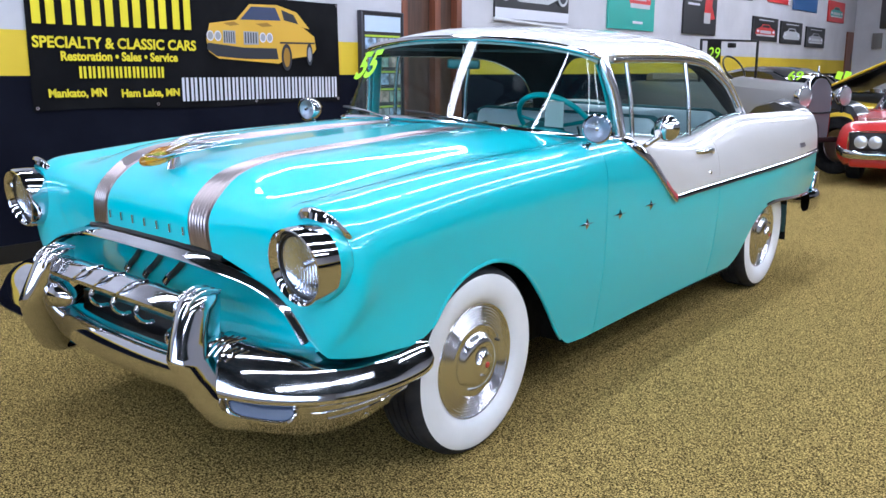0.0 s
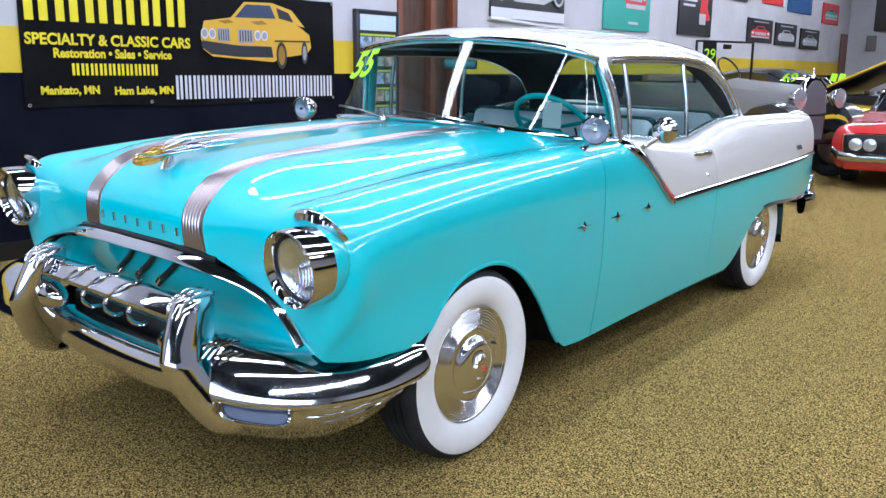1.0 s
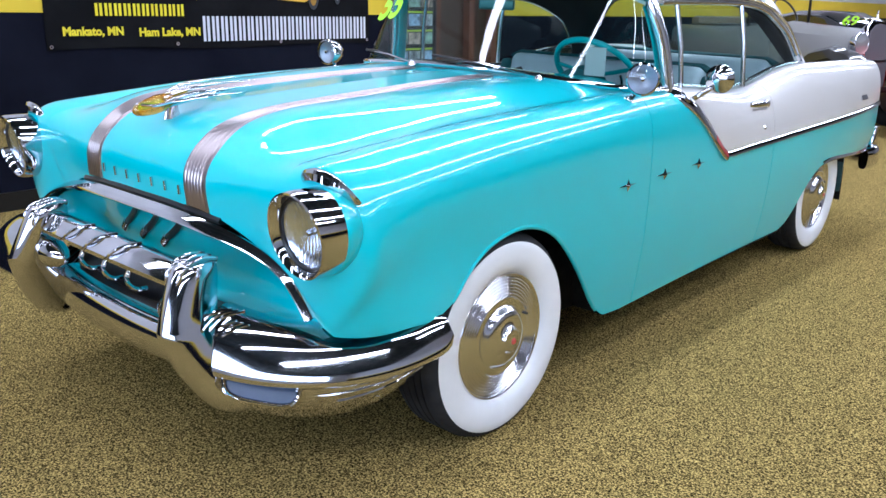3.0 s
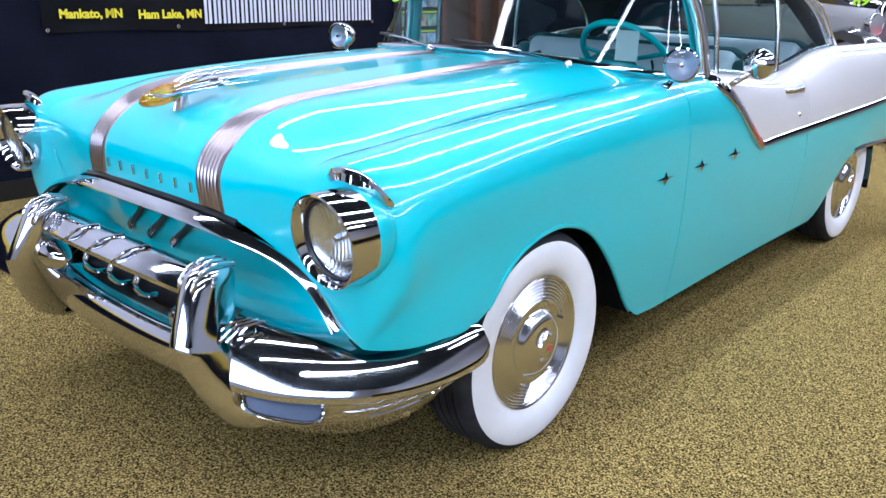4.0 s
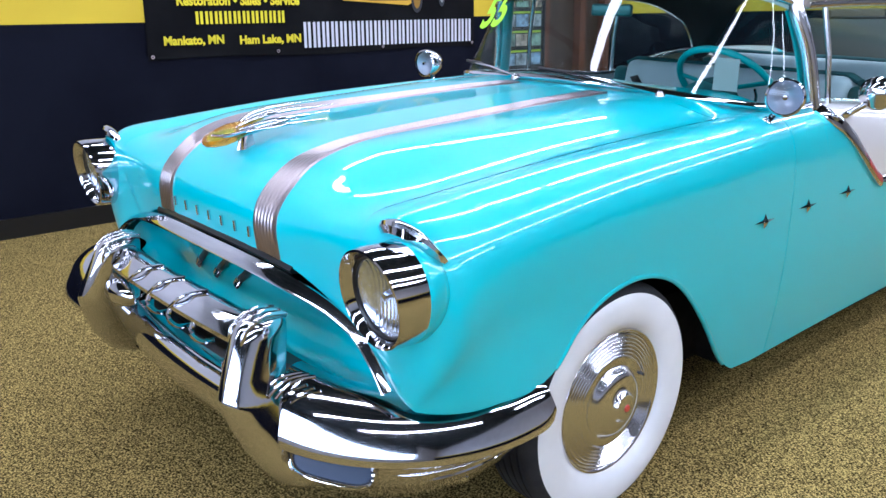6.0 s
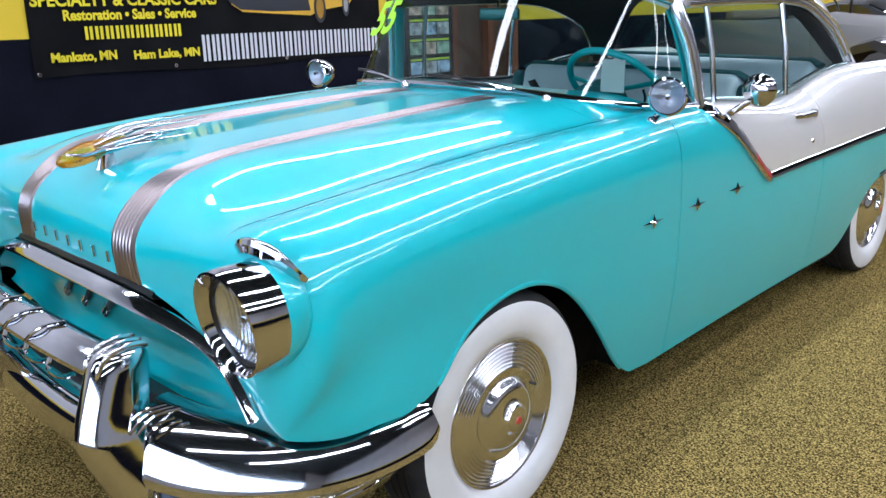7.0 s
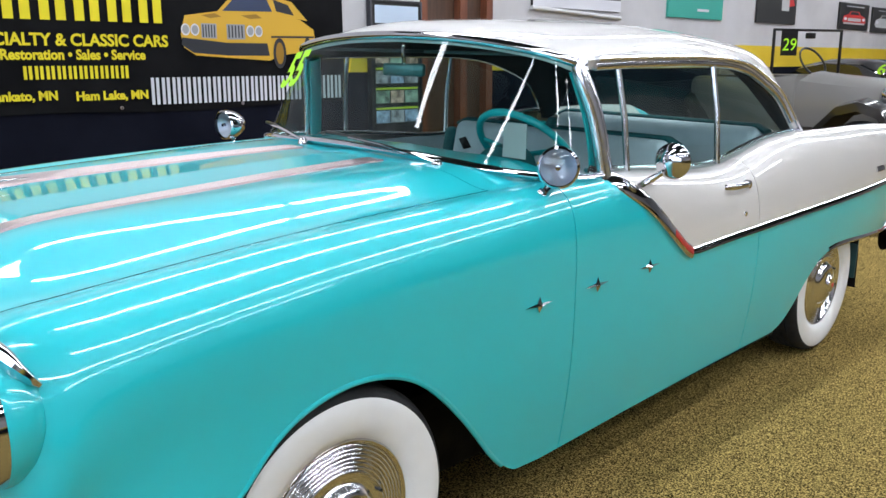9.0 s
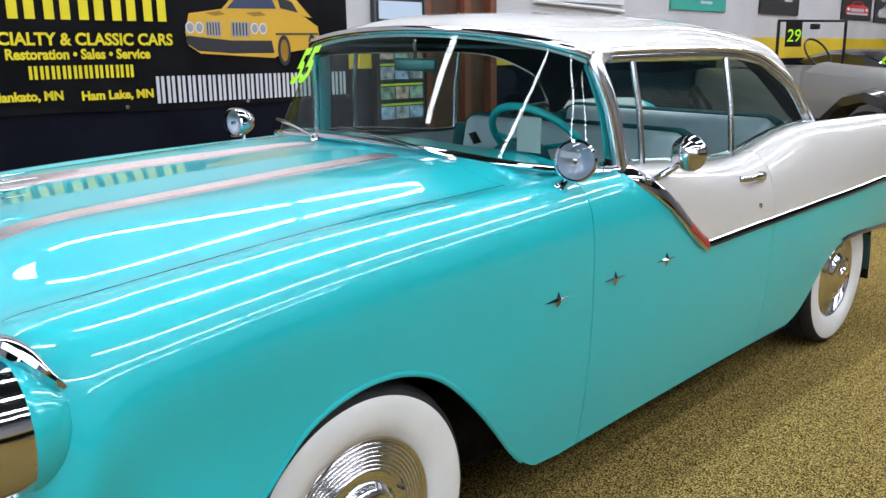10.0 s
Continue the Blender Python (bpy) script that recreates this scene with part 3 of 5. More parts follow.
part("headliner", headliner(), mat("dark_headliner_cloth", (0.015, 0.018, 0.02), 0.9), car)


# windscreen: base and top edges, each a curve from the centre to the pillar
WS_BASE = spline([(0, 0.835, 1.132), (0.30, 0.845, 1.126), (0.58, 0.893, 1.108), (0.735, 0.978, 1.094), (0.795, 1.09, 1.086), (0.790, 1.215, 1.082)], 24)
WS_TOP = spline([(0, 1.040, 1.527), (0.30, 1.050, 1.517), (0.54, 1.078, 1.491), (0.655, 1.110, 1.468), (0.708, 1.157, 1.446)], 24)


def full_curve(c):
    c = [Vector(p) for p in c]
    return [Vector((-p.x, p.y, p.z)) for p in c[:0:-1]] + c


def windscreen():
    a, b = full_curve(WS_BASE), full_curve(WS_TOP)
    rows = []
    for t in np.linspace(0, 1, 12):
        rows.append([p.lerp(q, t) + Vector((0, -0.008 * 4 * t * (1 - t), 0)) for p, q in zip(a, b)])
    bm = bmesh.new()
    grid_faces(bm, rows)
    return bm


ws = part("windshield", windscreen(), GLASS, car, "wraparound windshield glass")
ws.visible_shadow = False
part("windshield_trim", sweep(full_curve(WS_TOP), ellipse(0.016, 0.016, 10)), CHROME, car, "chrome windshield surround")
part("windshield_trim", sweep(full_curve(WS_BASE), ellipse(0.020, 0.014, 10)), CHROME, car)


def a_pillar():
    bm = bmesh.new()
    path = spline([(0.795, 1.245, 1.06), (0.780, 1.235, 1.15), (0.752, 1.210, 1.30), (0.716, 1.180, 1.42), (0.705, 1.185, 1.452)], 14)
    return sweep([Vector(p) for p in path], ellipse(0.024, 0.030, 12, 0.8), up=(0, 1, 0), bm=bm)


both("a_pillar", a_pillar, SATIN, car, "chrome windshield pillar")


def pillar_lining():
    return sweep(spline([(0.755, 1.245, 1.02), (0.742, 1.245, 1.15), (0.715, 1.225, 1.30), (0.682, 1.195, 1.42)], 12), ellipse(0.009, 0.030, 10, 0.8), up=(0, 1, 0))


both("pillar_lining", pillar_lining, mat("turquoise_pillar_enamel", (0.01, 0.36, 0.38), 0.3), car)


# side glass and its frames
def rail():
    us = [RU[-1]]
    return [Vector(cubic(RU, cubic(RV, RT, [v])[0], us)[0]) for v in np.linspace(RV[1], RV[-1], 40)]


def drip():
    return sweep([p + Vector((0.004, 0, 0.004)) for p in rail()], ellipse(0.013, 0.010, 8))


def header():
    return sweep([p + Vector((-0.004, 0, -0.022)) for p in rail()[:-2]], ellipse(0.012, 0.014, 8))


both("drip_rail", drip, SATIN, car, "chrome drip rail")
both("window_header", header, SATIN, car)


def side_glass(y0, y1):
    bm = bmesh.new()
    r = rail()
    ys = np.linspace(y0, y1, 20)
    top = [Vector((np.interp(y, [p.y for p in r], [p.x for p in r]) - 0.012, y, np.interp(y, [p.y for p in r], [p.z for p in r]) - 0.02)) for y in ys]
    bot = [Vector((0.752, y, 1.03 + 0.03 * max(0, (y - 2.3)) / 0.5)) for y in ys]
    rows = [[a.lerp(b, t) + Vector((0.012 * 4 * t * (1 - t), 0, 0)) for a, b in zip(bot, top)] for t in np.linspace(0, 1, 8)]
    grid_faces(bm, rows)
    return bm


for ob in both("vent_window", lambda: side_glass(1.25, 1.425), GLASS, car) + both("door_window", lambda: side_glass(1.435, 2.115), GLASS, car) + both("rear_side_window", lambda: side_glass(2.13, 2.94), GLASS, car):
    ob.visible_shadow = False


def bar(y0, x0, z0, y1, x1, z1, r=0.008):
    return sweep([(x0, y0, z0), ((x0 + x1) / 2 + 0.01, (y0 + y1) / 2, (z0 + z1) / 2), (x1, y1, z1)], ellipse(r, r, 8), up=(0, 1, 0))


both("vent_window_bar", lambda: bar(1.435, 0.757, 1.07, 1.405, 0.708, 1.447, 0.011), SATIN, car)
both("window_edge_bar", lambda: bar(2.125, 0.750, 1.04, 2.105, 0.702, 1.445, 0.012), SATIN, car)


def belt_trim():
    pts = [Vector(section(v, U_BELT - 0.002, UT[-1], 30)[0]) + Vector((-0.004, 0, 0.006)) for v in np.linspace(v_at(1.24), v_at(2.95), 50)]
    return sweep(pts, ellipse(0.014, 0.009, 8))


both("belt_molding", belt_trim, SATIN, car, "chrome window-sill molding")


def rear_glass():
    bm = bmesh.new()
    top = full_curve([Vector(cubic(RU, cubic(RV, RT, [RV[-1]])[0], [u])[0]) for u in np.linspace(0, RU[-2], 20)])
    bot = full_curve(spline([(0, 3.10, 1.09), (0.4, 3.08, 1.09), (0.62, 3.02, 1.10), (0.69, 2.99, 1.11)], 20))
    grid_faces(bm, [[a.lerp(b, t) + Vector((0, 0.03 * 4 * t * (1 - t), 0.01)) for a, b in zip(bot, top)] for t in np.linspace(0, 1, 8)])
    return bm


rg = part("rear_window", rear_glass(), GLASS, car)
rg.visible_shadow = False


# side chrome
def side_point(y, z, out=0.004):
    c = np.array(section(v_at(y, 6), UTOP, UT[-1], 120, cut=False))
    i = int(np.argmin(abs(c[:, 2] - z)))
    return Vector((c[i, 0] + out, y, z))


UTOP = float(np.interp(3.6, range(9), UT))


def trim_strip(pts, w=0.017, t=0.006):
    prof = [(-t, -w), (t * 1.0, -w * 0.94), (t * 1.5, -w * 0.75), (t * 1.4, -w * 0.45), (t * 0.5, w * 0.35), (-t, w)]
    bm = bmesh.new()
    rows = []
    for i, p in enumerate(pts):
        d = (pts[min(i + 1, len(pts) - 1)] - pts[max(i - 1, 0)]).normalized()
        u = Vector((1, 0, 0)).cross(d).normalized()
        rows.append([p + Vector((a, 0, 0)) + u * b for a, b in prof])
    return loft(rows, True, True, bm)


both("side_molding", lambda: trim_strip([side_point(y, arch(y, TRIM)) for y in np.linspace(1.695, 4.05, 50)], 0.013), CHROME, car, "chrome side molding")
both("side_molding_slash", lambda: trim_strip([side_point(y, arch(y, TRIM)) for y in np.linspace(1.20, 1.70, 24)], 0.028, 0.008), CHROME, car, "chrome slash molding with a red lower end")


def star():
    bm = bmesh.new()
    r = [Vector((0.0, 0.068 * math.cos(a), 0.026 * math.sin(a))) if i % 2 == 0 else Vector((0, 0.012 * math.cos(a), 0.008 * math.sin(a))) for i, a in enumerate([math.pi / 4 * j for j in range(8)])]
    vs = [bm.verts.new(p) for p in r]
    top = bm.verts.new((0.012, 0, 0))
    for i in range(8):
        bm.faces.new((vs[i], vs[(i + 1) % 8], top))
    bm.faces.new(vs[::-1])
    return bm


for y, z in ((0.768, 0.752), (1.078, 0.754), (1.405, 0.757)):
    both("star_ornament", lambda: moved(star(), Matrix.Translation(side_point(y, z, 0.002))), CHROME, car, smooth=False)


both("arch_lip", lambda: arch_lip(-0.29, 0.660, 70), TURQ, car)


# headlights
def headlight(s):
    e = new("headlight")
    e.parent = car
    e.matrix_basis = pose(s * 0.845, -0.775, 0.832) @ Matrix.Diagonal((0.90, 1.0, 0.96, 1.0))
    bez = [(0.055, 0.124), (0.02, 0.126), (-0.02, 0.125), (-0.034, 0.122), (-0.036, 0.117), (-0.028, 0.110), (-0.008, 0.104), (0.0, 0.099)]
    bm = spun(bez, 56, "y")
    for v in bm.verts:
        v.co.y += -0.16 * v.co.z * (1 if v.co.y < 0.05 else 0.2)
    part("bezel", bm, CHROME, e, "hooded chrome headlight ring")
    part("nacelle", spun([(0.046, 0.1235), (0.049, 0.1255), (0.066, 0.1258), (0.090, 0.121), (0.112, 0.110), (0.125, 0.090)], 56, "y"), TURQ, e, "turquoise rim of the fender round the headlight")
    part("reflector", moved(spun([(0.002, 0.098), (0.010, 0.090), (0.018, 0.070), (0.023, 0.040), (0.025, 0.0)], 48, "y"), pose(0, 0, 0, 8, 0, 0)), FACET, e)
    part("bulb", moved(spun([(0.002, 0.0), (0.004, 0.008), (0.012, 0.011), (0.024, 0.012)], 20, "y"), pose(0, 0, 0, 8, 0, 0)), CHROME, e)
    part("gasket", moved(spun([(-0.004, 0.104), (-0.010, 0.101), (-0.006, 0.096), (0.004, 0.098)], 48, "y"), pose(0, 0, 0, 8, 0, 0)), BLACK, e, "black rubber lens gasket")
    g = part("lens", moved(spun([(0.000, 0.099), (-0.012, 0.08), (-0.020, 0.05), (-0.024, 0.0)], 40, "y"), pose(0, 0, 0, 8, 0, 0)), LENS, e, "fluted clear glass lens")
    g.visible_shadow = False
    return e


FACET = mat("lamp_reflector", (0.88, 0.91, 0.97), 0.20, 1.0)
_n, _l, _p = nodes_of(FACET)
_tc, _w, _b = _n.new("ShaderNodeTexCoord"), _n.new("ShaderNodeTexWave"), _n.new("ShaderNodeBump")
_w.inputs["Scale"].default_value, _w.inputs["Distortion"].default_value, _w.inputs["Detail"].default_value = 22, 1.5, 1.0
_b.inputs["Strength"].default_value, _b.inputs["Distance"].default_value = 0.22, 0.003
_l.new(_tc.outputs["Object"], _w.inputs["Vector"])
_l.new(_w.outputs["Fac"], _b.inputs["Height"])
_l.new(_b.outputs[0], _p.inputs["Normal"])
LENS = glass("fluted_lens_glass", (0.93, 0.96, 1.0))
_n, _l = LENS.node_tree.nodes, LENS.node_tree.links
_tc, _w, _b = _n.new("ShaderNodeTexCoord"), _n.new("ShaderNodeTexWave"), _n.new("ShaderNodeBump")
_w.inputs["Scale"].default_value = 18
_w.inputs["Distortion"].default_value = 2.0
_b.inputs["Strength"].default_value, _b.inputs["Distance"].default_value = 0.2, 0.004
_l.new(_tc.outputs["Object"], _w.inputs["Vector"])
_l.new(_w.outputs["Fac"], _b.inputs["Height"])
for _x in _n:
    if _x.bl_idname == "ShaderNodeBsdfGlossy":
        _l.new(_b.outputs[0], _x.inputs["Normal"])
headlight(1)
headlight(-1)


def brow():
    path = spline([(0.748, -0.700, 0.946), (0.785, -0.724, 0.976), (0.830, -0.731, 0.988), (0.877, -0.713, 0.976), (0.910, -0.690, 0.948), (0.930, -0.660, 0.912)], 24)
    sc = [0.35 + 0.85 * max(0.0, math.sin(math.pi * i / 23)) ** 0.6 for i in range(24)]
    prof = [(-0.020, 0.002), (-0.004, 0.009), (0.006, 0.007), (0.009, -0.001), (0.002, -0.020), (-0.018, -0.018)]
    return sweep([Vector(p) for p in path], prof, scale=[max(0.25, q) for q in sc])


both("headlight_brow", brow, CHROME, car, "chrome eyebrow over the headlight")


# stripes on the hood: each a ribbed strip lying on the hood surface
def hood_point(v, x):
    c = body_curve(v, 200)
    y = np.interp(x, c[:120, 0], c[:120, 1])
    z = np.interp(x, c[:120, 0], c[:120, 2])
    return Vector((x, y, z))


def stripe():
    bm = bmesh.new()
    rows = []
    vs = np.linspace(0.0, V_COWL - 0.01, 70)
    for k, v in enumerate(vs):
        t = k / 69
        xc, hw = 0.312 - 0.092 * t, 0.052 - 0.012 * t
        r = []
        base = []
        for j in range(29):
            x = xc - hw + 2 * hw * j / 28
            base.append(hood_point(v, x))
        a = hood_point(max(0, v - 0.02), xc)
        b = hood_point(v + 0.02, xc)
        nrm = Vector((1, 0, 0)).cross(b - a).normalized()
        for j, p in enumerate(base):
            h = 0.0 if j in (0, 28) else (0.0055 if j % 4 in (1, 2, 3) else 0.0025)
            r.append(p + nrm * (h + (0.001 if h else 0)))
        rows.append(r)
    grid_faces(bm, rows)
    return bm


both("hood_stripe", stripe, DULLCHROME, car, "ribbed bright metal hood stripe")


# grille surround, pan and slots
def surround():
    half = spline([(0, -0.785, 0.768), (0.22, -0.782, 0.766), (0.40, -0.765, 0.750), (0.62, -0.732, 0.702), (0.74, -0.735, 0.648), (0.815, -0.742, 0.580)], 30)
    sc = [0.82 if i < 13 else max(0.48, 0.82 - (i - 13) / 9 * 0.34) for i in range(30)]
    return sweep(full_curve(half), [(-0.020, -0.014), (0.018, -0.016), (0.028, -0.008), (0.024, 0.002), (-0.014, 0.024), (-0.024, 0.022)], scale=sc[:0:-1] + sc)


part("grille_surround", surround(), CHROME, car, "chrome grille surround bar")
# solid black strip standing in for the shade between hood lip and surround
part("hood_gap", sweep(full_curve(spline([(0, -0.738, 0.790), (0.22, -0.735, 0.788), (0.41, -0.722, 0.774)], 12)), ellipse(0.022, 0.014, 8)), BLACK, car)


def pan():
    rows = []
    for p in full_curve(spline([(0, -0.745, 0.755), (0.22, -0.742, 0.753), (0.40, -0.727, 0.738), (0.62, -0.695, 0.692), (0.74, -0.690, 0.642), (0.80, -0.69, 0.59)], 30)):
        edge = min(1.0, abs(p.x) / 0.80)
        zb = 0.475 + 0.055 * edge**6
        prof = []
        for t in np.linspace(0, 1, 14):
            z = p.z + (zb - p.z) * t
            prof.append(Vector((p.x, p.y + (0.085 - 0.03 * edge**4) * math.sin(math.pi * 0.78 * t), z)))
        rows.append(prof)
    bm = bmesh.new()
    grid_faces(bm, rows)
    return bm


part("grille_pan", pan(), TURQ, car, "turquoise recessed grille panel")
def pan_y(x, z):
    """Where the grille panel lies behind the point (x, z)."""
    top = spline([(0, -0.745, 0.755), (0.22, -0.742, 0.753), (0.40, -0.727, 0.738), (0.62, -0.695, 0.692)], 30)
    py, pz = np.interp(x, top[:, 0], top[:, 1]), np.interp(x, top[:, 0], top[:, 2])
    t = min(1.0, max(0.0, (pz - z) / (pz - 0.475)))
    return py + 0.085 * math.sin(math.pi * 0.78 * t)


for x in (-0.155, -0.02, 0.115):
    pts = [(x + 0.085 - 0.20 * t, 0.738 - 0.110 * t) for t in np.linspace(0, 1, 7)]
    part("grille_slot", sweep([(a, pan_y(abs(a), b) - 0.002, b) for a, b in pts], ellipse(0.014, 0.006, 8), up=(0, -1, 0)), BLACK, car)
    a, b = pts[-1]
    part("slot_tip", sweep([(a, pan_y(abs(a), b) - 0.006, b), (a - 0.03, pan_y(abs(a - 0.03), b - 0.028) - 0.010, b - 0.028)], ellipse(0.016, 0.008, 8), up=(0, -1, 0)), CHROME, car)
# black block fills the opening, its colour standing for the shade inside
part("grille_opening", boxed(-0.5, 0.5, -0.74, -0.70, 0.38, 0.50), BLACK, car)

# bumper
def rbox(cx, cy, z, hx, hy, e=0.6, n=20):
    return [Vector((cx + a, cy + b, z)) for a, b in ellipse(hx, hy, n, e)]


def guard():
    """A wedge-shaped upright with a ridge down its front and a foot that sweeps back and out."""
    rings = []
    table = ((0.250, 0.566, -0.772, 0.030, 0.030), (0.258, 0.563, -0.790, 0.044, 0.046), (0.28, 0.556, -0.815, 0.052, 0.058), (0.33, 0.541, -0.843, 0.058, 0.068),
             (0.39, 0.517, -0.868, 0.064, 0.078), (0.45, 0.500, -0.889, 0.061, 0.080), (0.492, 0.489, -0.902, 0.058, 0.080), (0.508, 0.485, -0.905, 0.057, 0.080), (0.518, 0.482, -0.903, 0.056, 0.079), (0.56, 0.474, -0.892, 0.054, 0.075), (0.61, 0.465, -0.877, 0.053, 0.069),
             (0.650, 0.458, -0.864, 0.052, 0.064), (0.676, 0.455, -0.856, 0.050, 0.056), (0.690, 0.454, -0.850, 0.040, 0.044))
    for z, cx, cy, hx, hy in table:
        ring = []
        for a, b in ellipse(hx, hy, 32, 0.68):
            ridge = 0.020 * max(0.0, 1 - abs(a) / hx) if b < 0 else 0.0
            ring.append(Vector((cx + a, cy + b - ridge, z)))
        rings.append(ring)
    return loft(rings)


both("bumper_guard", guard, CHROME, car, "tall chrome bumper guard", angle=55)
both("bumper_bullet", lambda: moved(spun([(-0.02, 0.0), (-0.02, 0.050), (0.02, 0.055), (0.06, 0.050), (0.10, 0.037), (0.135, 0.018), (0.148, 0.0)], 32), pose(0.445, -0.885, 0.528, 0, 0, 180)), CHROME, car, "chrome bullet on the guard")


def guard_rib(x):
    """A thin ridge that runs from the front of the guard back over its top."""
    return sweep(spline([(x, -0.930, 0.630), (x, -0.922, 0.668), (x, -0.895, 0.690), (x, -0.850, 0.700), (x, -0.805, 0.692)], 14), ellipse(0.008, 0.0055, 10), up=(1, 0, 0))


def collar_rib(x):
    """A thin ridge over the bumper bar where it meets the guard."""
    return sweep(spline([(x - 0.020, -0.905 + (x - 0.53) * 0.35, 0.515), (x - 0.004, -0.870 + (x - 0.53) * 0.35, 0.552), (x + 0.022, -0.815 + (x - 0.53) * 0.35, 0.562)], 10), ellipse(0.005, 0.005, 8))


for rib_x in (0.424, 0.455, 0.486):
    both("guard_rib", lambda: guard_rib(rib_x), CHROME, car)
for rib_x in (0.540, 0.560, 0.580):
    both("collar_rib", lambda: collar_rib(rib_x), CHROME, car)
part("upper_bar", sweep(spline([(-0.42, -0.87, 0.628), (-0.25, -0.895, 0.642), (0, -0.905, 0.648), (0.25, -0.895, 0.642), (0.42, -0.87, 0.628)], 30), [(-0.05, -0.006), (-0.01, -0.030), (0.022, -0.030), (0.036, -0.022), (0.038, -0.008), (0.000, 0.028), (-0.03, 0.036), (-0.05, 0.032)]), CHROME, car, "chrome upper bumper bar")
for x in (-0.143, 0.0, 0.143):
    part("bar_rib", sweep(spline([(x - 0.040, -0.944, 0.634), (x - 0.012, -0.930, 0.662), (x + 0.016, -0.900, 0.681), (x + 0.040, -0.866, 0.686)], 10), ellipse(0.006, 0.005, 8)), CHROME, car)
    part("bar_hook", sweep(spline([(x + 0.05, -0.915, 0.615), (x + 0.052, -0.93, 0.585), (x + 0.055, -0.91, 0.555), (x + 0.058, -0.87, 0.548)], 10), ellipse(0.010, 0.007, 8)), CHROME, car)


def outer_bar(far=False):
    """The bar from the guard round to the wheel; the one on the far side is pushed out a little."""
    path = spline([(0.50, -0.890, 0.49), (0.62, -0.905, 0.50), (0.77, -0.895, 0.505), (0.89, -0.80, 0.50), (0.955, -0.60, 0.49), (0.965, -0.40, 0.48)] if far else [(0.50, -0.855, 0.472), (0.62, -0.808, 0.457), (0.75, -0.712, 0.446), (0.86, -0.590, 0.453), (0.930, -0.455, 0.474), (0.955, -0.335, 0.498)], 34)
    prof = [(-0.085, 0.070), (-0.055, 0.074), (-0.015, 0.056), (0.014, 0.030), (0.040, -0.016), (0.058, -0.056), (0.058, -0.068), (0.046, -0.078), (0.028, -0.081), (-0.07, -0.060)]
    prof = [tuple(p) for p in spline(prof, 18)]
    sc = [(1.12 - 0.30 * (i / 33) ** 1.5) * (1.0 if i < 31 else (0.97, 0.86, 0.6)[i - 31]) for i in range(34)]
    return sweep([Vector(p) for p in path], prof, scale=sc)


part("bumper_bar", outer_bar(), CHROME, car, "wraparound chrome bumper bar")
part("bumper_bar", mirrored(outer_bar(True)), CHROME, car, "wraparound chrome bumper bar")


def skirt():
    top = spline([(0.50, -0.868, 0.43), (0.62, -0.823, 0.41), (0.75, -0.730, 0.395), (0.86, -0.605, 0.405), (0.925, -0.470, 0.425), (0.942, -0.38, 0.445)], 40)
    bot = spline([(0.50, -0.82, 0.275), (0.58, -0.79, 0.250), (0.68, -0.715, 0.232), (0.79, -0.615, 0.245), (0.875, -0.51, 0.295), (0.925, -0.41, 0.360)], 40)
    rows = []
    for i, (a, b) in enumerate(zip(top, bot)):
        a, b = Vector(a), Vector(b)
        out = Vector((0.6, -0.8, 0)).normalized()
        r = []
        for t in np.linspace(0, 1, 54):
            g = 0.0
            if i > 16:
                g = -0.005 * min(1.0, (i - 16) / 6) * max(0, math.cos((t - 0.22) * 36.0)) ** 4 * (0.14 < t < 0.72)
            r.append(a.lerp(b, t) + out * (0.03 * math.sin(math.pi * t ** 0.8) + g))
        rows.append(r)
    bm = bmesh.new()
    grid_faces(bm, rows)
    grid_faces(bm, [[r[-1] for r in rows], [r[-1] + Vector((-0.05, 0.08, 0.02)) for r in rows]])
    return bm


both("bumper_skirt", skirt, CHROME, car, "grooved chrome bumper apron")
both("bumper_bolt", lambda: moved(spun([(0.0, 0.014), (0.008, 0.012), (0.013, 0.0)], 16, "y"), pose(0.868, -0.540, 0.300, 0, 0, 215)), CHROME, car)


def scoop_frame():
    return Vector((0.672, -0.806, 0.376)), Vector((0.80, 0.60, -0.12)).normalized(), Vector((-0.05, 0.10, 1)).normalized(), Vector((0.6, -0.8, 0.12)).normalized()


def scoop_rim():
    """The rim of the pocket as (along, up, out): its upper side lies back under the bar, its lower side hangs like a lip."""
    pts = [(a + 0.010 * (b < 0), b if b > 0 else b * 1.25) for a, b in ellipse(0.108, 0.044, 44, 0.60)]
    return [(a, b, -0.022 + 0.052 * min(1.0, max(0.0, (0.030 - b) / 0.075))) for a, b in pts]


def scoop():
    c, along, up, out = scoop_frame()
    path = [c + along * a + up * b + out * d for a, b, d in scoop_rim()]
    path.append(path[0])
    return sweep(path, ellipse(0.008, 0.014, 10), up=tuple(out), caps=False)


def scoop_dish():
    c, along, up, out = scoop_frame()
    rings = [[c + along * (a * q) + up * (b * q) + out * (d * w - e) for a, b, d in scoop_rim()] for q, w, e in ((1.0, 1.0, 0.0), (0.94, 0.8, 0.012), (0.84, 0.5, 0.020), (0.5, 0.2, 0.026), (0.02, 0.0, 0.026))]
    return loft(rings, True, True)


both("parking_lamp", scoop_dish, DARKCHROME, car, "recessed parking lamp in the bumper")
both("parking_lamp_scoop", scoop, CHROME, car, "chrome scoop around the parking lamp")


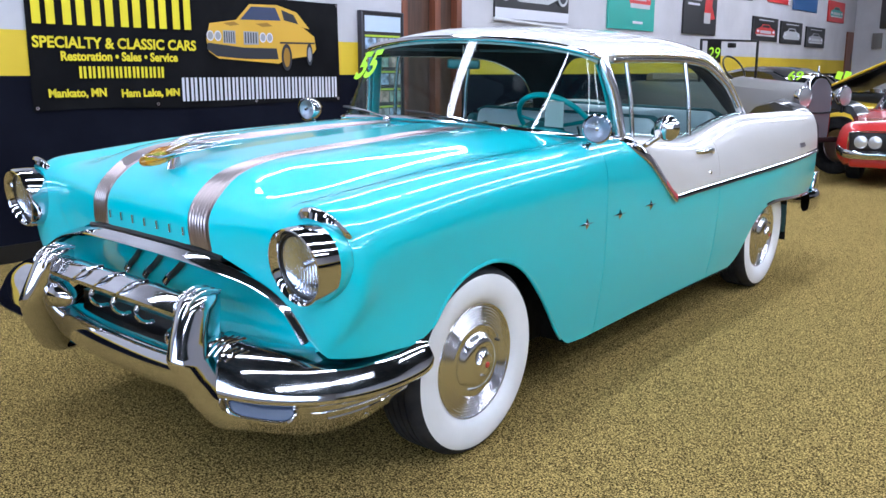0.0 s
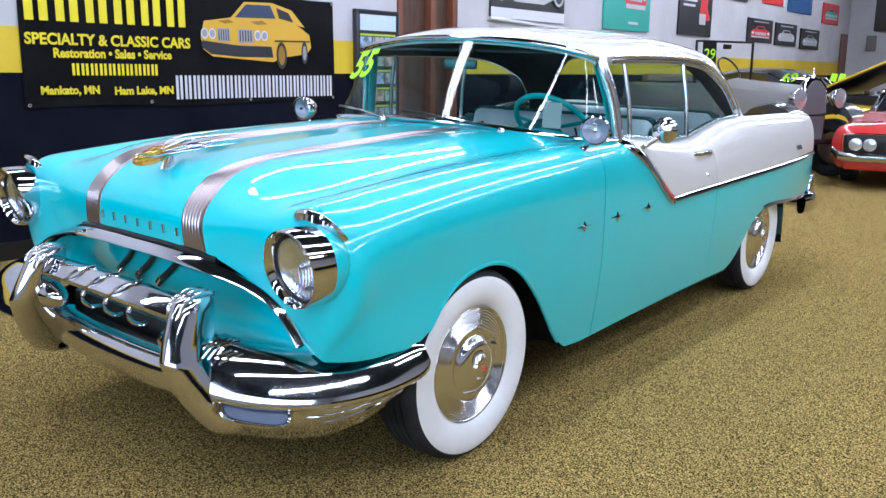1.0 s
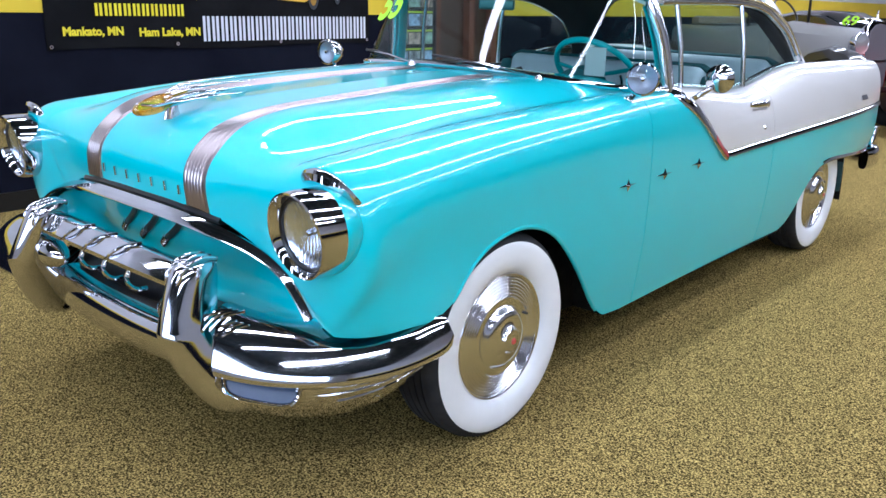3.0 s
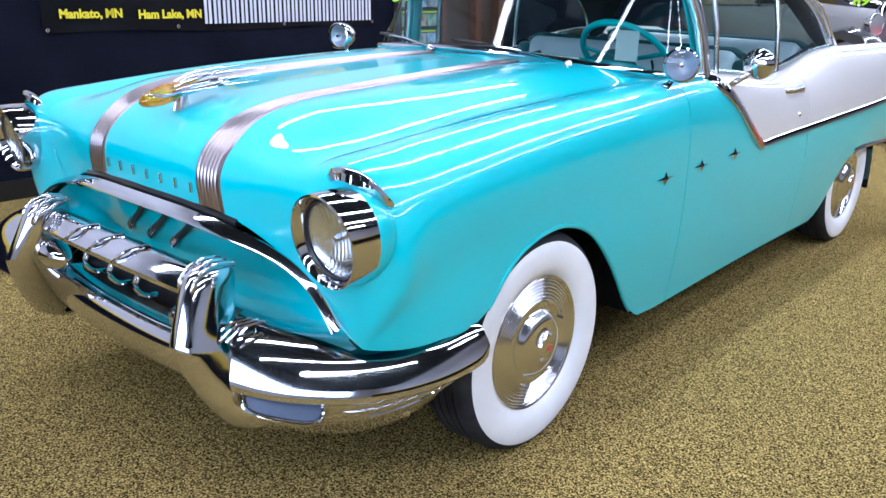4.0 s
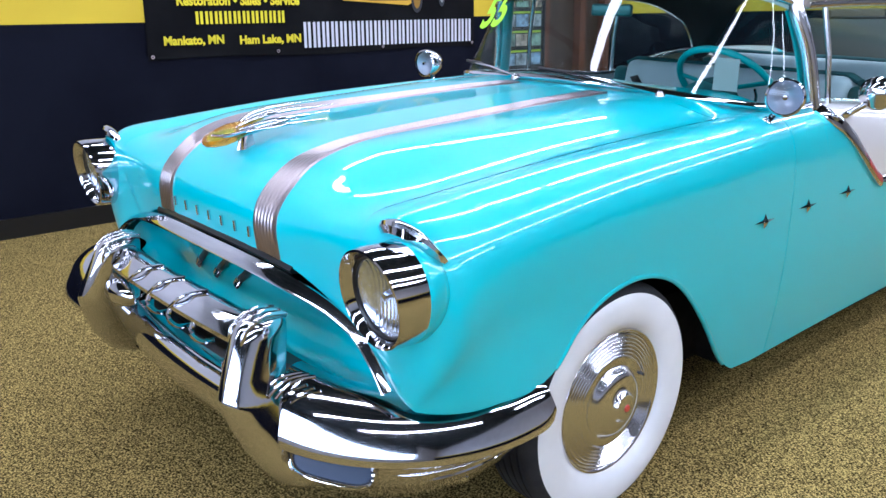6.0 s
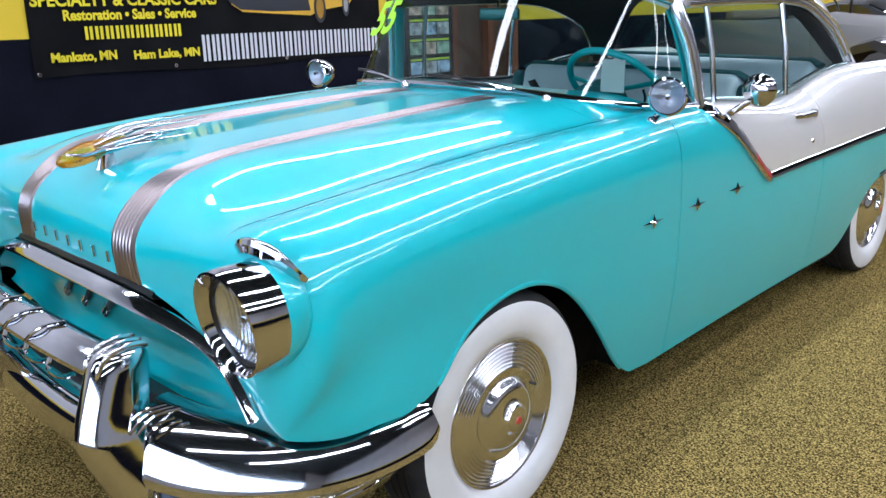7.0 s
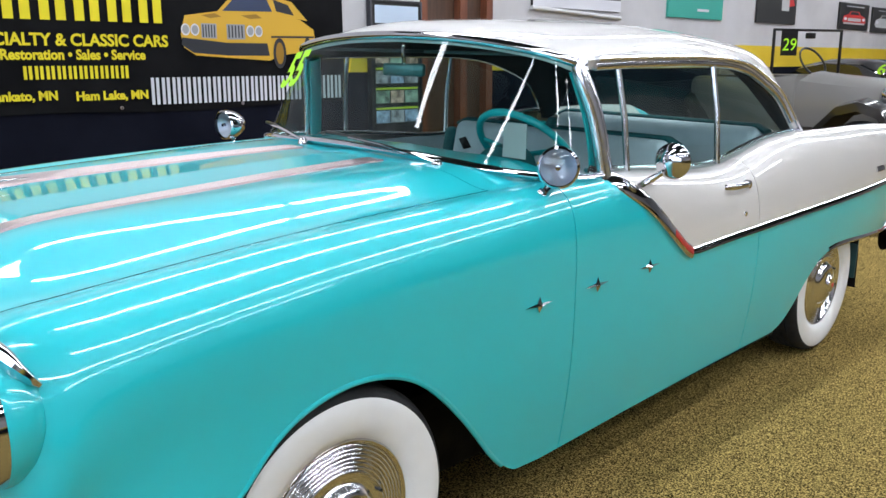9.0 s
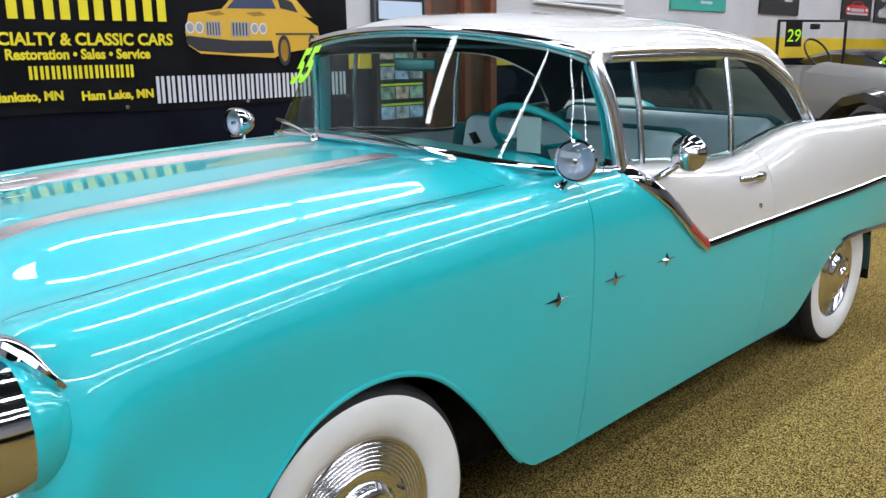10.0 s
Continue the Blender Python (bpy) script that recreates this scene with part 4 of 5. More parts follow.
def lower_bar():
    path = spline([(-0.47, -0.84, 0.374), (-0.25, -0.865, 0.370), (0, -0.875, 0.370), (0.25, -0.865, 0.370), (0.47, -0.84, 0.374)], 28)
    prof = [tuple(p) for p in spline([(-0.10, 0.075), (-0.02, 0.080), (0.014, 0.055), (0.024, 0.010), (0.016, -0.030), (-0.02, -0.050), (-0.10, -0.055)], 20)]
    return sweep([Vector(p) for p in path], prof)


part("lower_bar", lower_bar(), CHROME, car, "chrome lower bumper bar")


# ---- small parts of the turquoise car ----
SPOTGREY = mat("frosted_lamp_reflector", (0.42, 0.46, 0.52), 0.42, 1.0)


def spot(s, x, y, z, turn):
    e = new("spotlight")
    e.parent = car
    e.matrix_basis = pose(x, y, z, 0, 0, turn)
    part("cup", spun([(-0.030, 0.058), (-0.026, 0.064), (-0.012, 0.065), (0.02, 0.060), (0.055, 0.045), (0.078, 0.022), (0.082, 0.0)], 36, "y"), CHROME, e, "chrome spotlight cup")
    part("lens", spun([(-0.024, 0.058), (-0.034, 0.035), (-0.037, 0.0)], 30, "y"), LENS, e).visible_shadow = False
    part("reflector", spun([(-0.018, 0.056), (0.01, 0.035), (0.02, 0.0)], 30, "y"), SPOTGREY, e)
    part("bulb_shield", spun([(-0.034, 0.0), (-0.033, 0.008), (-0.020, 0.010)], 14, "y"), CHROME, e)
    part("stalk", sweep(spline([(-0.01 * s, 0.02, -0.05), (-0.03 * s, 0.0, -0.065), (-0.045 * s, -0.01, -0.09)], 8), ellipse(0.010, 0.010, 8), up=(0, 1, 0)), CHROME, e)
    part("foot", moved(spun([(0.0, 0.024), (0.012, 0.022), (0.03, 0.012), (0.04, 0.0)], 20, "z"), pose(-0.05 * s, -0.012, -0.105)), CHROME, e)


spot(1, 0.850, 0.905, 1.145, 30)
spot(-1, -0.93, 0.90, 1.130, 6)


def door_mirror():
    e = new("side_mirror")
    e.parent = car
    e.matrix_basis = pose(0.925, 1.43, 1.125, 0, 0, 8)
    part("head", spun([(0.020, 0.0), (0.020, 0.056), (0.016, 0.062), (0.006, 0.062), (-0.012, 0.048), (-0.020, 0.022), (-0.022, 0.0)], 36, "y"), CHROME, e, "round chrome mirror head")
    part("arm", sweep(spline([(0.0, 0.0, -0.01), (-0.035, -0.006, -0.045), (-0.085, -0.012, -0.080)], 8), ellipse(0.011, 0.008, 8), up=(0, 1, 0)), CHROME, e)
    part("foot", sweep([(-0.08, -0.05, -0.083), (-0.088, 0.0, -0.080), (-0.09, 0.05, -0.084)], ellipse(0.015, 0.009, 8)), CHROME, e)


door_mirror()


def wiper(pivot, tip):
    e = new("wiper")
    e.parent = car
    p, t = Vector(pivot), Vector(tip)
    part("pivot", moved(spun([(0, 0.020), (0.012, 0.018), (0.022, 0.010), (0.026, 0.0)], 16, "z"), Matrix.Translation(p)), CHROME, e)
    part("arm", sweep([p + Vector((0, 0, 0.015)), p.lerp(t, 0.45) + Vector((0, -0.012, 0.022)), p.lerp(t, 0.75) + Vector((0, -0.006, 0.012))], ellipse(0.009, 0.004, 8)), CHROME, e)
    part("blade", sweep([p.lerp(t, 0.40) + Vector((0, 0.004, 0.008)), p.lerp(t, 0.75) + Vector((0, 0, 0.016)), t + Vector((0, 0.004, 0.006))], ellipse(0.006, 0.006, 6)), BLACK, e, "black rubber wiper blade")


wiper((0.44, 0.805, 1.108), (-0.20, 0.850, 1.160))
wiper((-0.28, 0.800, 1.116), (-0.74, 0.945, 1.150))


def wing(side, k):
    """One swept-back feather: k = 0 is the lowest and longest."""
    out, rise, tip = 0.085 - 0.026 * k, 0.016 * k, -0.40 + 0.035 * k
    pts = spline([(0.010 * side, -0.655, 1.070 + rise * 0.6), ((0.02 + out * 0.4) * side, -0.58, 1.086 + rise), ((0.02 + out * 0.8) * side, -0.50, 1.097 + rise), ((0.02 + out) * side, tip, 1.104 + rise)], 14)
    return sweep([Vector(p) for p in pts], ellipse(0.011, 0.0045, 10), scale=[0.55 + 0.6 * math.sin(math.pi * i / 13) if i < 8 else max(0.08, 1.1 - 0.17 * (i - 7)) for i in range(14)])


orn = new("hood_ornament")
orn.parent = car
part("amber_head", loft([[Vector((a, y, z + b)) for a, b in ellipse(w, h, 20, 0.8)] for y, z, w, h in ((-0.757, 1.052, 0.006, 0.006), (-0.748, 1.054, 0.019, 0.016), (-0.725, 1.058, 0.027, 0.023), (-0.69, 1.063, 0.029, 0.026), (-0.660, 1.068, 0.026, 0.023), (-0.635, 1.072, 0.018, 0.016), (-0.60, 1.078, 0.007, 0.007))]), AMBER, orn, "translucent amber plastic head")
part("amber_crest", loft([[Vector((a, y, z + b)) for a, b in ellipse(w, h, 12)] for y, z, w, h in ((-0.72, 1.080, 0.004, 0.006), (-0.68, 1.088, 0.008, 0.012), (-0.62, 1.096, 0.006, 0.009), (-0.56, 1.104, 0.002, 0.003))]), AMBER, orn)
for sd in (-1, 1):
    part("brow_band", sweep(spline([(0.012 * sd, -0.735, 1.072), (0.031 * sd, -0.70, 1.070), (0.030 * sd, -0.655, 1.076), (0.022 * sd, -0.60, 1.088)], 12), ellipse(0.004, 0.005, 8)), CHROME, orn)
    for k in range(3):
        part("feather", wing(sd, k), CHROME, orn)
part("spear", sweep([(0, -0.66, 1.060), (0, -0.50, 1.088), (0, -0.32, 1.112)], ellipse(0.014, 0.010, 10), scale=[1.0, 0.7, 0.08]), CHROME, orn)
part("mount", loft([[Vector((a, -0.62 + b, z)) for a, b in ellipse(w, w * 3, 16)] for z, w in ((1.02, 0.011), (1.04, 0.009), (1.065, 0.007))]), CHROME, orn)

# seven plain bright bars across the nose
for i in range(7):
    x = -0.228 + 0.076 * i
    p0, p1 = hood_point(NOSE * 0.55, abs(x)), hood_point(NOSE * 1.05, abs(x))
    part("nose_bar", sweep([Vector((x, p0.y - 0.004, p0.z)), Vector((x, p1.y - 0.004, p1.z))], ellipse(0.0048, 0.004, 8, 0.6), up=(0, 1, 0)), CHROME, car)


def handle():
    p = side_point(2.09, 0.966, 0.0)
    bm = sweep(spline([p + Vector((0.0, -0.085, 0)), p + Vector((0.028, -0.06, 0.002)), p + Vector((0.034, 0.0, 0.003)), p + Vector((0.030, 0.055, 0.003)), p + Vector((0.0, 0.085, 0))], 16), ellipse(0.008, 0.012, 10))
    return bm


def handle_button():
    p = side_point(2.18, 0.962, 0.0)
    return moved(spun([(-0.005, 0.018), (0.018, 0.017), (0.024, 0.0)], 18), Matrix.Translation(p))


both("door_handle", handle, CHROME, car, "chrome pull handle")
both("handle_button", handle_button, CHROME, car)
both("door_lock", lambda: moved(spun([(-0.004, 0.011), (0.004, 0.010), (0.006, 0.0)], 14), Matrix.Translation(side_point(2.138, 0.848, 0.0))), CHROME, car)
both("quarter_badge", lambda: trim_strip([side_point(y, 0.905, 0.003) for y in (3.56, 3.62, 3.68)], 0.014, 0.004), CHROME, car)
both("slash_red_end", lambda: trim_strip([side_point(y, arch(y, TRIM), 0.009) for y in np.linspace(1.57, 1.70, 8)], 0.017, 0.004), RED, car, "red lower end of the slash molding")
both("stone_guard", lambda: trim_strip([side_point(y, arch(y, BOTTOM) + 0.012, 0.002) for y in np.linspace(3.02, 4.0, 24)], 0.013, 0.004), CHROME, car)
both("rear_bumper_end", lambda: sweep(spline([(0.87, 3.98, 0.47), (0.885, 4.15, 0.47), (0.84, 4.26, 0.47), (0.6, 4.31, 0.47), (0.0, 4.33, 0.47)], 20), ellipse(0.03, 0.07, 14, 0.8)), CHROME, car, "chrome rear bumper")
both("rear_bumper_guard", lambda: loft([rbox(0.83, 4.27, z, 0.035, r) for z, r in ((0.38, 0.03), (0.45, 0.06), (0.60, 0.06), (0.66, 0.03))]), CHROME, car)
both("mud_flap", lambda: boxed(0.66, 0.86, 3.60, 3.615, 0.30, 0.56, bevel=0.004), mat("green_rubber_flap", (0.01, 0.05, 0.05), 0.6), car)
# ---- interior ----
SEATWHITE = varied(mat("pale_grey_vinyl", (0.5, 0.55, 0.58), 0.4), (0.56, 0.66, 0.72), (0.64, 0.74, 0.80), 10, bump=0.08)
SEATTURQ = varied(mat("dark_teal_cloth", (0.01, 0.09, 0.10), 0.8), (0.008, 0.075, 0.085), (0.014, 0.11, 0.12), 20, bump=0.2)
INTTURQ = mat("turquoise_enamel", (0.01, 0.36, 0.38), 0.3)


def bench(name, y, z0, depth=0.52):
    """A bench seat: cushion, leaning backrest with dark bolsters at its ends and a dark roll along its top."""
    e = new(name)
    e.parent = car
    m = Matrix.Translation((0, y, z0 + 0.20)) @ pose(0, 0, 0, -12, 0, 0)
    part("cushion", boxed(-0.66, 0.66, y - depth, y, z0 + 0.18, z0 + 0.36, bevel=0.05, seg=3), SEATTURQ, e)
    part("backrest", moved(boxed(-0.60, 0.60, -0.14, 0.0, 0.0, 0.62, bevel=0.05, seg=4), m), SEATWHITE, e, "pale blue-grey vinyl backrest")
    for sd in (-1, 1):
        part("bolster", moved(boxed(min(sd * 0.595, sd * 0.67), max(sd * 0.595, sd * 0.67), -0.135, -0.005, 0.0, 0.58, bevel=0.03, seg=3), m), SEATTURQ, e)
    part("top_roll", moved(sweep([(-0.62, -0.055, 0.60), (-0.57, -0.055, 0.625), (0.57, -0.055, 0.625), (0.62, -0.055, 0.60)], ellipse(0.040, 0.018, 12)), m), SEATTURQ, e, "dark teal roll along the top")
    part("backrest_panel", moved(boxed(-0.58, 0.58, -0.155, -0.10, 0.02, 0.30, bevel=0.02), m), SEATTURQ, e)
    return e


front_bench = bench("front_seat", 1.98, 0.30)
bench("rear_seat", 2.82, 0.31)


def seat_emblem():
    bm = bmesh.new()
    ring = [bm.verts.new((a, 0, b)) for a, b in ((-0.045, 0.02), (0.0, 0.035), (0.05, -0.015), (0.0, -0.030))]
    top = bm.verts.new((0, -0.010, 0))
    for a, b in zip(ring, ring[1:] + ring[:1]):
        bm.faces.new((a, b, top))
    bm.faces.new(ring[::-1])
    return bm


part("emblem", moved(seat_emblem(), Matrix.Translation((0, 1.98, 0.50)) @ pose(0, 0, 0, -12, 0, 0) @ Matrix.Translation((-0.50, -0.142, 0.50))), BLACK, front_bench, "small dark diamond emblem", smooth=False)
part("interior_floor", boxed(-0.72, 0.72, 1.0, 3.0, 0.42, 0.46), mat("dark_cabin_carpet", (0.02, 0.03, 0.035), 0.95), car)
part("parcel_shelf", boxed(-0.68, 0.68, 2.86, 3.12, 1.02, 1.06, bevel=0.01), INTTURQ, car)
both("door_card", lambda: boxed(0.715, 0.735, 1.25, 2.25, 0.45, 1.035, bevel=0.008), SEATWHITE, car, "pale door trim panel")
both("cabin_side", lambda: boxed(0.70, 0.725, 2.25, 2.96, 0.45, 1.06, bevel=0.008), INTTURQ, car)
part("dashboard", loft([[Vector((x, y, z)) for y, z in ((0.96, 1.075), (1.12, 1.09), (1.19, 1.08), (1.22, 1.04), (1.21, 0.88), (1.19, 0.80), (0.96, 0.80))] for x in (-0.70, -0.35, 0.0, 0.35, 0.70)]), INTTURQ, car, "turquoise painted dashboard")
part("instrument_hood", moved(spun([(-0.06, 0.0), (-0.06, 0.11), (0.03, 0.12), (0.035, 0.105), (0.0, 0.09), (0.0, 0.0)], 30, "y"), pose(0.38, 1.24, 1.03)), SEATTURQ, car)
sw = new("steering_wheel")
sw.parent = car
sw.matrix_basis = pose(0.39, 1.34, 1.115, 134, 0, 0)
part("rim", moved(sweep([(0.205 * math.cos(a), 0.205 * math.sin(a), 0) for a in np.linspace(0, 2 * math.pi, 49)], ellipse(0.014, 0.014, 10), caps=False), Matrix.Identity(4)), INTTURQ, sw, "turquoise plastic rim")
part("horn_ring", sweep([(0.13 * math.cos(a), 0.13 * math.sin(a), 0.01) for a in np.linspace(math.pi, 2 * math.pi, 25)], ellipse(0.006, 0.006, 8), caps=False), CHROME, sw)
for a in (0.2, 2.94, 4.71):
    part("spoke", sweep([(0, 0, 0.02), (0.10 * math.cos(a), 0.10 * math.sin(a), 0.012), (0.2 * math.cos(a), 0.2 * math.sin(a), 0)], ellipse(0.012, 0.007, 8)), INTTURQ, sw)
part("column", spun([(0.02, 0.0), (0.02, 0.045), (0.05, 0.04), (0.30, 0.03)], 18, "z"), INTTURQ, sw)
im = new("inside_mirror")
im.parent = car
im.matrix_basis = pose(0.0, 1.08, 1.400, 0, 0, 25)
part("back", boxed(-0.085, 0.085, -0.012, 0.012, -0.024, 0.024, bevel=0.011, seg=3), mat("grey_green_metal", (0.04, 0.12, 0.12), 0.3, 0.5), im)
part("stem", sweep([(0, 0, 0.02), (0, -0.01, 0.07), (0, 0.0, 0.10)], ellipse(0.008, 0.008, 8), up=(0, 1, 0)), CHROME, im)
for s in (-1, 1):
    part("sun_visor", boxed(min(0.06 * s, 0.58 * s), max(0.06 * s, 0.58 * s), 1.12, 1.28, 1.482 - 0.02, 1.494 - 0.02, bevel=0.005), mat("visor_vinyl", (0.03, 0.05, 0.05), 0.7), car)
part("price_card", boxed(0.47, 0.57, 1.10, 1.102, 1.12, 1.24), mat("pale_card", (0.35, 0.38, 0.38), 0.5), car, smooth=False)


# ---- lettering ----
def text_mesh(body, size, material, name, parent, m, extrude=0.001, shear=0.0, width=None, label="", bold=0.0):
    cu = bpy.data.curves.new(name, "FONT")
    cu.body, cu.size, cu.extrude, cu.shear = body, size, extrude, shear
    cu.resolution_u = 3
    cu.offset = bold
    tmp = bpy.data.objects.new(name, cu)
    scene.collection.objects.link(tmp)
    dg = bpy.context.evaluated_depsgraph_get()
    me = bpy.data.meshes.new_from_object(tmp.evaluated_get(dg))
    bpy.data.objects.remove(tmp)
    xs = [v.co.x for v in me.vertices]
    if width:
        k = width / max(1e-6, max(xs) - min(xs))
        x0 = min(xs)
        for v in me.vertices:
            v.co.x = (v.co.x - x0) * k
    me.materials.clear()
    me.materials.append(material)
    ob = new(name, me)
    ob.parent = parent
    ob.matrix_basis = m
    if label:
        ob["label"] = label
    return ob


def ws_point(x, t):
    a, b = full_curve(WS_BASE), full_curve(WS_TOP)
    rows = [p.lerp(q, t) + Vector((0, -0.008 * 4 * t * (1 - t), 0)) for p, q in zip(a, b)]
    rows.sort(key=lambda p: p.x)
    return Vector((x, np.interp(x, [p.x for p in rows], [p.y for p in rows]), np.interp(x, [p.x for p in rows], [p.z for p in rows])))


def year_number():
    ux = (ws_point(-0.46, 0.55) - ws_point(-0.64, 0.55)).normalized()
    uz = (ws_point(-0.56, 0.92) - ws_point(-0.56, 0.55)).normalized()
    o = ws_point(-0.56, 0.53) - ux * 0.145
    n = ux.cross(uz).normalized()
    uz = n.cross(ux)
    m = Matrix((ux, uz, n)).transposed().to_4x4()
    m.translation = o + n * 0.016
    return text_mesh("55", 0.22, LIME, "year_number", car, m, 0.001, 0.22, 0.235, "lime green painted year numerals", 0.006)


year_number()


# the car stands a little askew: seen along its length the far side lies further out
def askew(x, y):
    return x - 0.0137 * (y + 0.77) * (1 - x / 0.9)


for ob in car.children:
    if ob.type == "MESH" and ob.matrix_basis.translation.length < 1e-6:
        for v in ob.data.vertices:
            v.co.x = askew(v.co.x, v.co.y)
    else:
        m = ob.matrix_basis.copy()
        m.translation.x = askew(m.translation.x, m.translation.y)
        ob.matrix_basis = m


# ---- along the wall ----
def on_wall(y, z, off=0.02):
    """A frame on the west wall: x along the wall, y up, z out of it."""
    return Matrix(((0, 0, 1, WX + off), (1, 0, 0, y), (0, 1, 0, z), (0, 0, 0, 1)))


BANNER = varied(mat("black_vinyl_banner", (0.012, 0.012, 0.013), 0.45, spec=0.06), (0.005, 0.005, 0.006), (0.009, 0.009, 0.010), 3)
YEL = mat("yellow_print", (0.72, 0.60, 0.03), 0.5, spec=0.1)
WHT = mat("white_print", (0.62, 0.62, 0.68), 0.5, spec=0.1)
GOLD = mat("gold_print", (0.62, 0.36, 0.03), 0.4)
GOLDDARK = mat("dark_gold_print", (0.30, 0.16, 0.015), 0.4)
GREYP = mat("grey_print", (0.30, 0.30, 0.32), 0.4)
DKP = mat("dark_print", (0.02, 0.022, 0.03), 0.4)
BLUEP = mat("dark_blue_print", (0.03, 0.045, 0.10), 0.4)

banner = thing("banner", "black vinyl banner with yellow and white print, hung on the wall", "banner", (0, 0, 0))


def banner_sheet():
    bm = bmesh.new()
    rows = []
    for i in range(61):
        y = 0.672 + (3.825 - 0.672) * i / 60
        r = []
        for j in range(17):
            t = j / 16
            z = 1.090 + 0.012 * math.sin(i * 0.16) * (1 - t) + (0.965 + 0.006 * math.sin(i * 0.2)) * t
            off = 0.014 + 0.005 * math.sin(y * 5.0 + t * 3) + 0.003 * math.sin(y * 17 - t * 5)
            r.append((WX + off, y, z))
        rows.append(r)
    grid_faces(bm, rows)
    return bm


part("sheet", banner_sheet(), BANNER, banner)
for y, z in ((0.70, 1.115), (1.72, 1.12), (2.75, 1.12), (3.80, 1.12), (3.80, 2.03)):
    part("grommet", moved(spun([(0.0, 0.006), (0.004, 0.010), (0.0, 0.014)], 14), Matrix.Translation((WX + 0.022, y, z))), DULLCHROME, banner)


def banner_text(body, y0, y1, z, size, m=None, shear=0.0):
    text_mesh(body, size, m or YEL, "print_line", banner, on_wall(y0, z, 0.026), 0.0006, shear, y1 - y0, "", 0.0035)


def plain_bars(y0, y1, z0, z1, n, m, cut=0.35, tall=None):
    w = (y1 - y0) / n
    for i in range(n):
        for k in range(2):
            a = y0 + w * (i + 0.10 + 0.46 * k)
            part("print_bar", boxed(WX + 0.025, WX + 0.0262, a, a + w * 0.28, z0, z1), m, banner, smooth=False)


plain_bars(0.69, 2.12, 1.735, 2.01, 6, YEL)
banner_text("SPECIALTY & CLASSIC CARS", 0.70, 2.12, 1.565, 0.115)
banner_text("Restoration \u2022 Sales \u2022 Service", 0.91, 1.93, 1.470, 0.095)
plain_bars(1.04, 1.80, 1.335, 1.425, 10, YEL)
banner_text("Mankato, MN", 0.79, 1.26, 1.195, 0.085)
banner_text("Ham Lake, MN", 1.39, 1.93, 1.185, 0.085)
plain_bars(1.95, 3.79, 1.135, 1.335, 21, WHT)


def poly(pts, m, layer, name="printed_shape"):
    """A flat printed shape on the banner, in wall metres."""
    bm = bmesh.new()
    bm.faces.new([bm.verts.new((WX + 0.025 + 0.0012 * layer, y - 0.07, z)) for y, z in pts])
    return part(name, bm, m, banner, smooth=False)


def oval(cy, cz, ry, rz, m, layer):
    return poly([(cy + a, cz + b) for a, b in ellipse(ry, rz, 20)], m, layer)


# a printed picture of a gold coupe, seen from its front corner
poly([(2.30, 1.66), (2.34, 1.80), (2.62, 1.84), (2.70, 1.85), (3.15, 1.86), (3.42, 1.80), (3.56, 1.72), (3.58, 1.60), (3.52, 1.54), (3.20, 1.50), (3.10, 1.46), (2.42, 1.50), (2.32, 1.56)], GOLD, 1)
poly([(2.62, 1.835), (2.78, 1.985), (3.10, 1.995), (3.34, 1.94), (3.50, 1.79), (3.18, 1.84)], GOLD, 2)
poly([(2.67, 1.845), (2.80, 1.965), (3.08, 1.970), (3.14, 1.855)], BLUEP, 3)
poly([(3.18, 1.86), (3.15, 1.955), (3.30, 1.915), (3.36, 1.83)], DKP, 3)
poly([(2.48, 1.805), (2.60, 1.825), (2.66, 1.80), (2.56, 1.785)], GOLDDARK, 3)
poly([(2.84, 1.815), (2.98, 1.830), (3.04, 1.80), (2.92, 1.79)], GOLDDARK, 3)
poly([(2.30, 1.58), (2.31, 1.635), (2.70, 1.60), (3.08, 1.60), (3.10, 1.50), (2.70, 1.50), (2.40, 1.52)], DKP, 3)
for a in (2.34, 2.42, 2.92, 3.00):
    oval(a, 1.695, 0.038, 0.045, WHT, 4)
    oval(a, 1.695, 0.028, 0.034, GREYP, 5)
poly([(2.475, 1.635), (2.475, 1.745), (2.61, 1.745), (2.61, 1.630)], GREYP, 4)
poly([(2.70, 1.625), (2.70, 1.745), (2.87, 1.745), (2.87, 1.630)], GREYP, 4)
for k in range(5):
    poly([(2.485 + 0.025 * k, 1.64), (2.485 + 0.025 * k, 1.735), (2.495 + 0.025 * k, 1.735), (2.495 + 0.025 * k, 1.64)], DKP, 5)
    poly([(2.715 + 0.03 * k, 1.64), (2.715 + 0.03 * k, 1.735), (2.727 + 0.03 * k, 1.735), (2.727 + 0.03 * k, 1.64)], DKP, 5)
oval(3.20, 1.52, 0.065, 0.125, DKP, 4)
oval(3.20, 1.52, 0.040, 0.090, GOLDDARK, 5)
oval(3.49, 1.55, 0.040, 0.105, DKP, 4)
oval(3.49, 1.55, 0.024, 0.070, GREYP, 5)
poly([(3.12, 1.66), (3.56, 1.665), (3.56, 1.65), (3.12, 1.645)], DKP, 4)


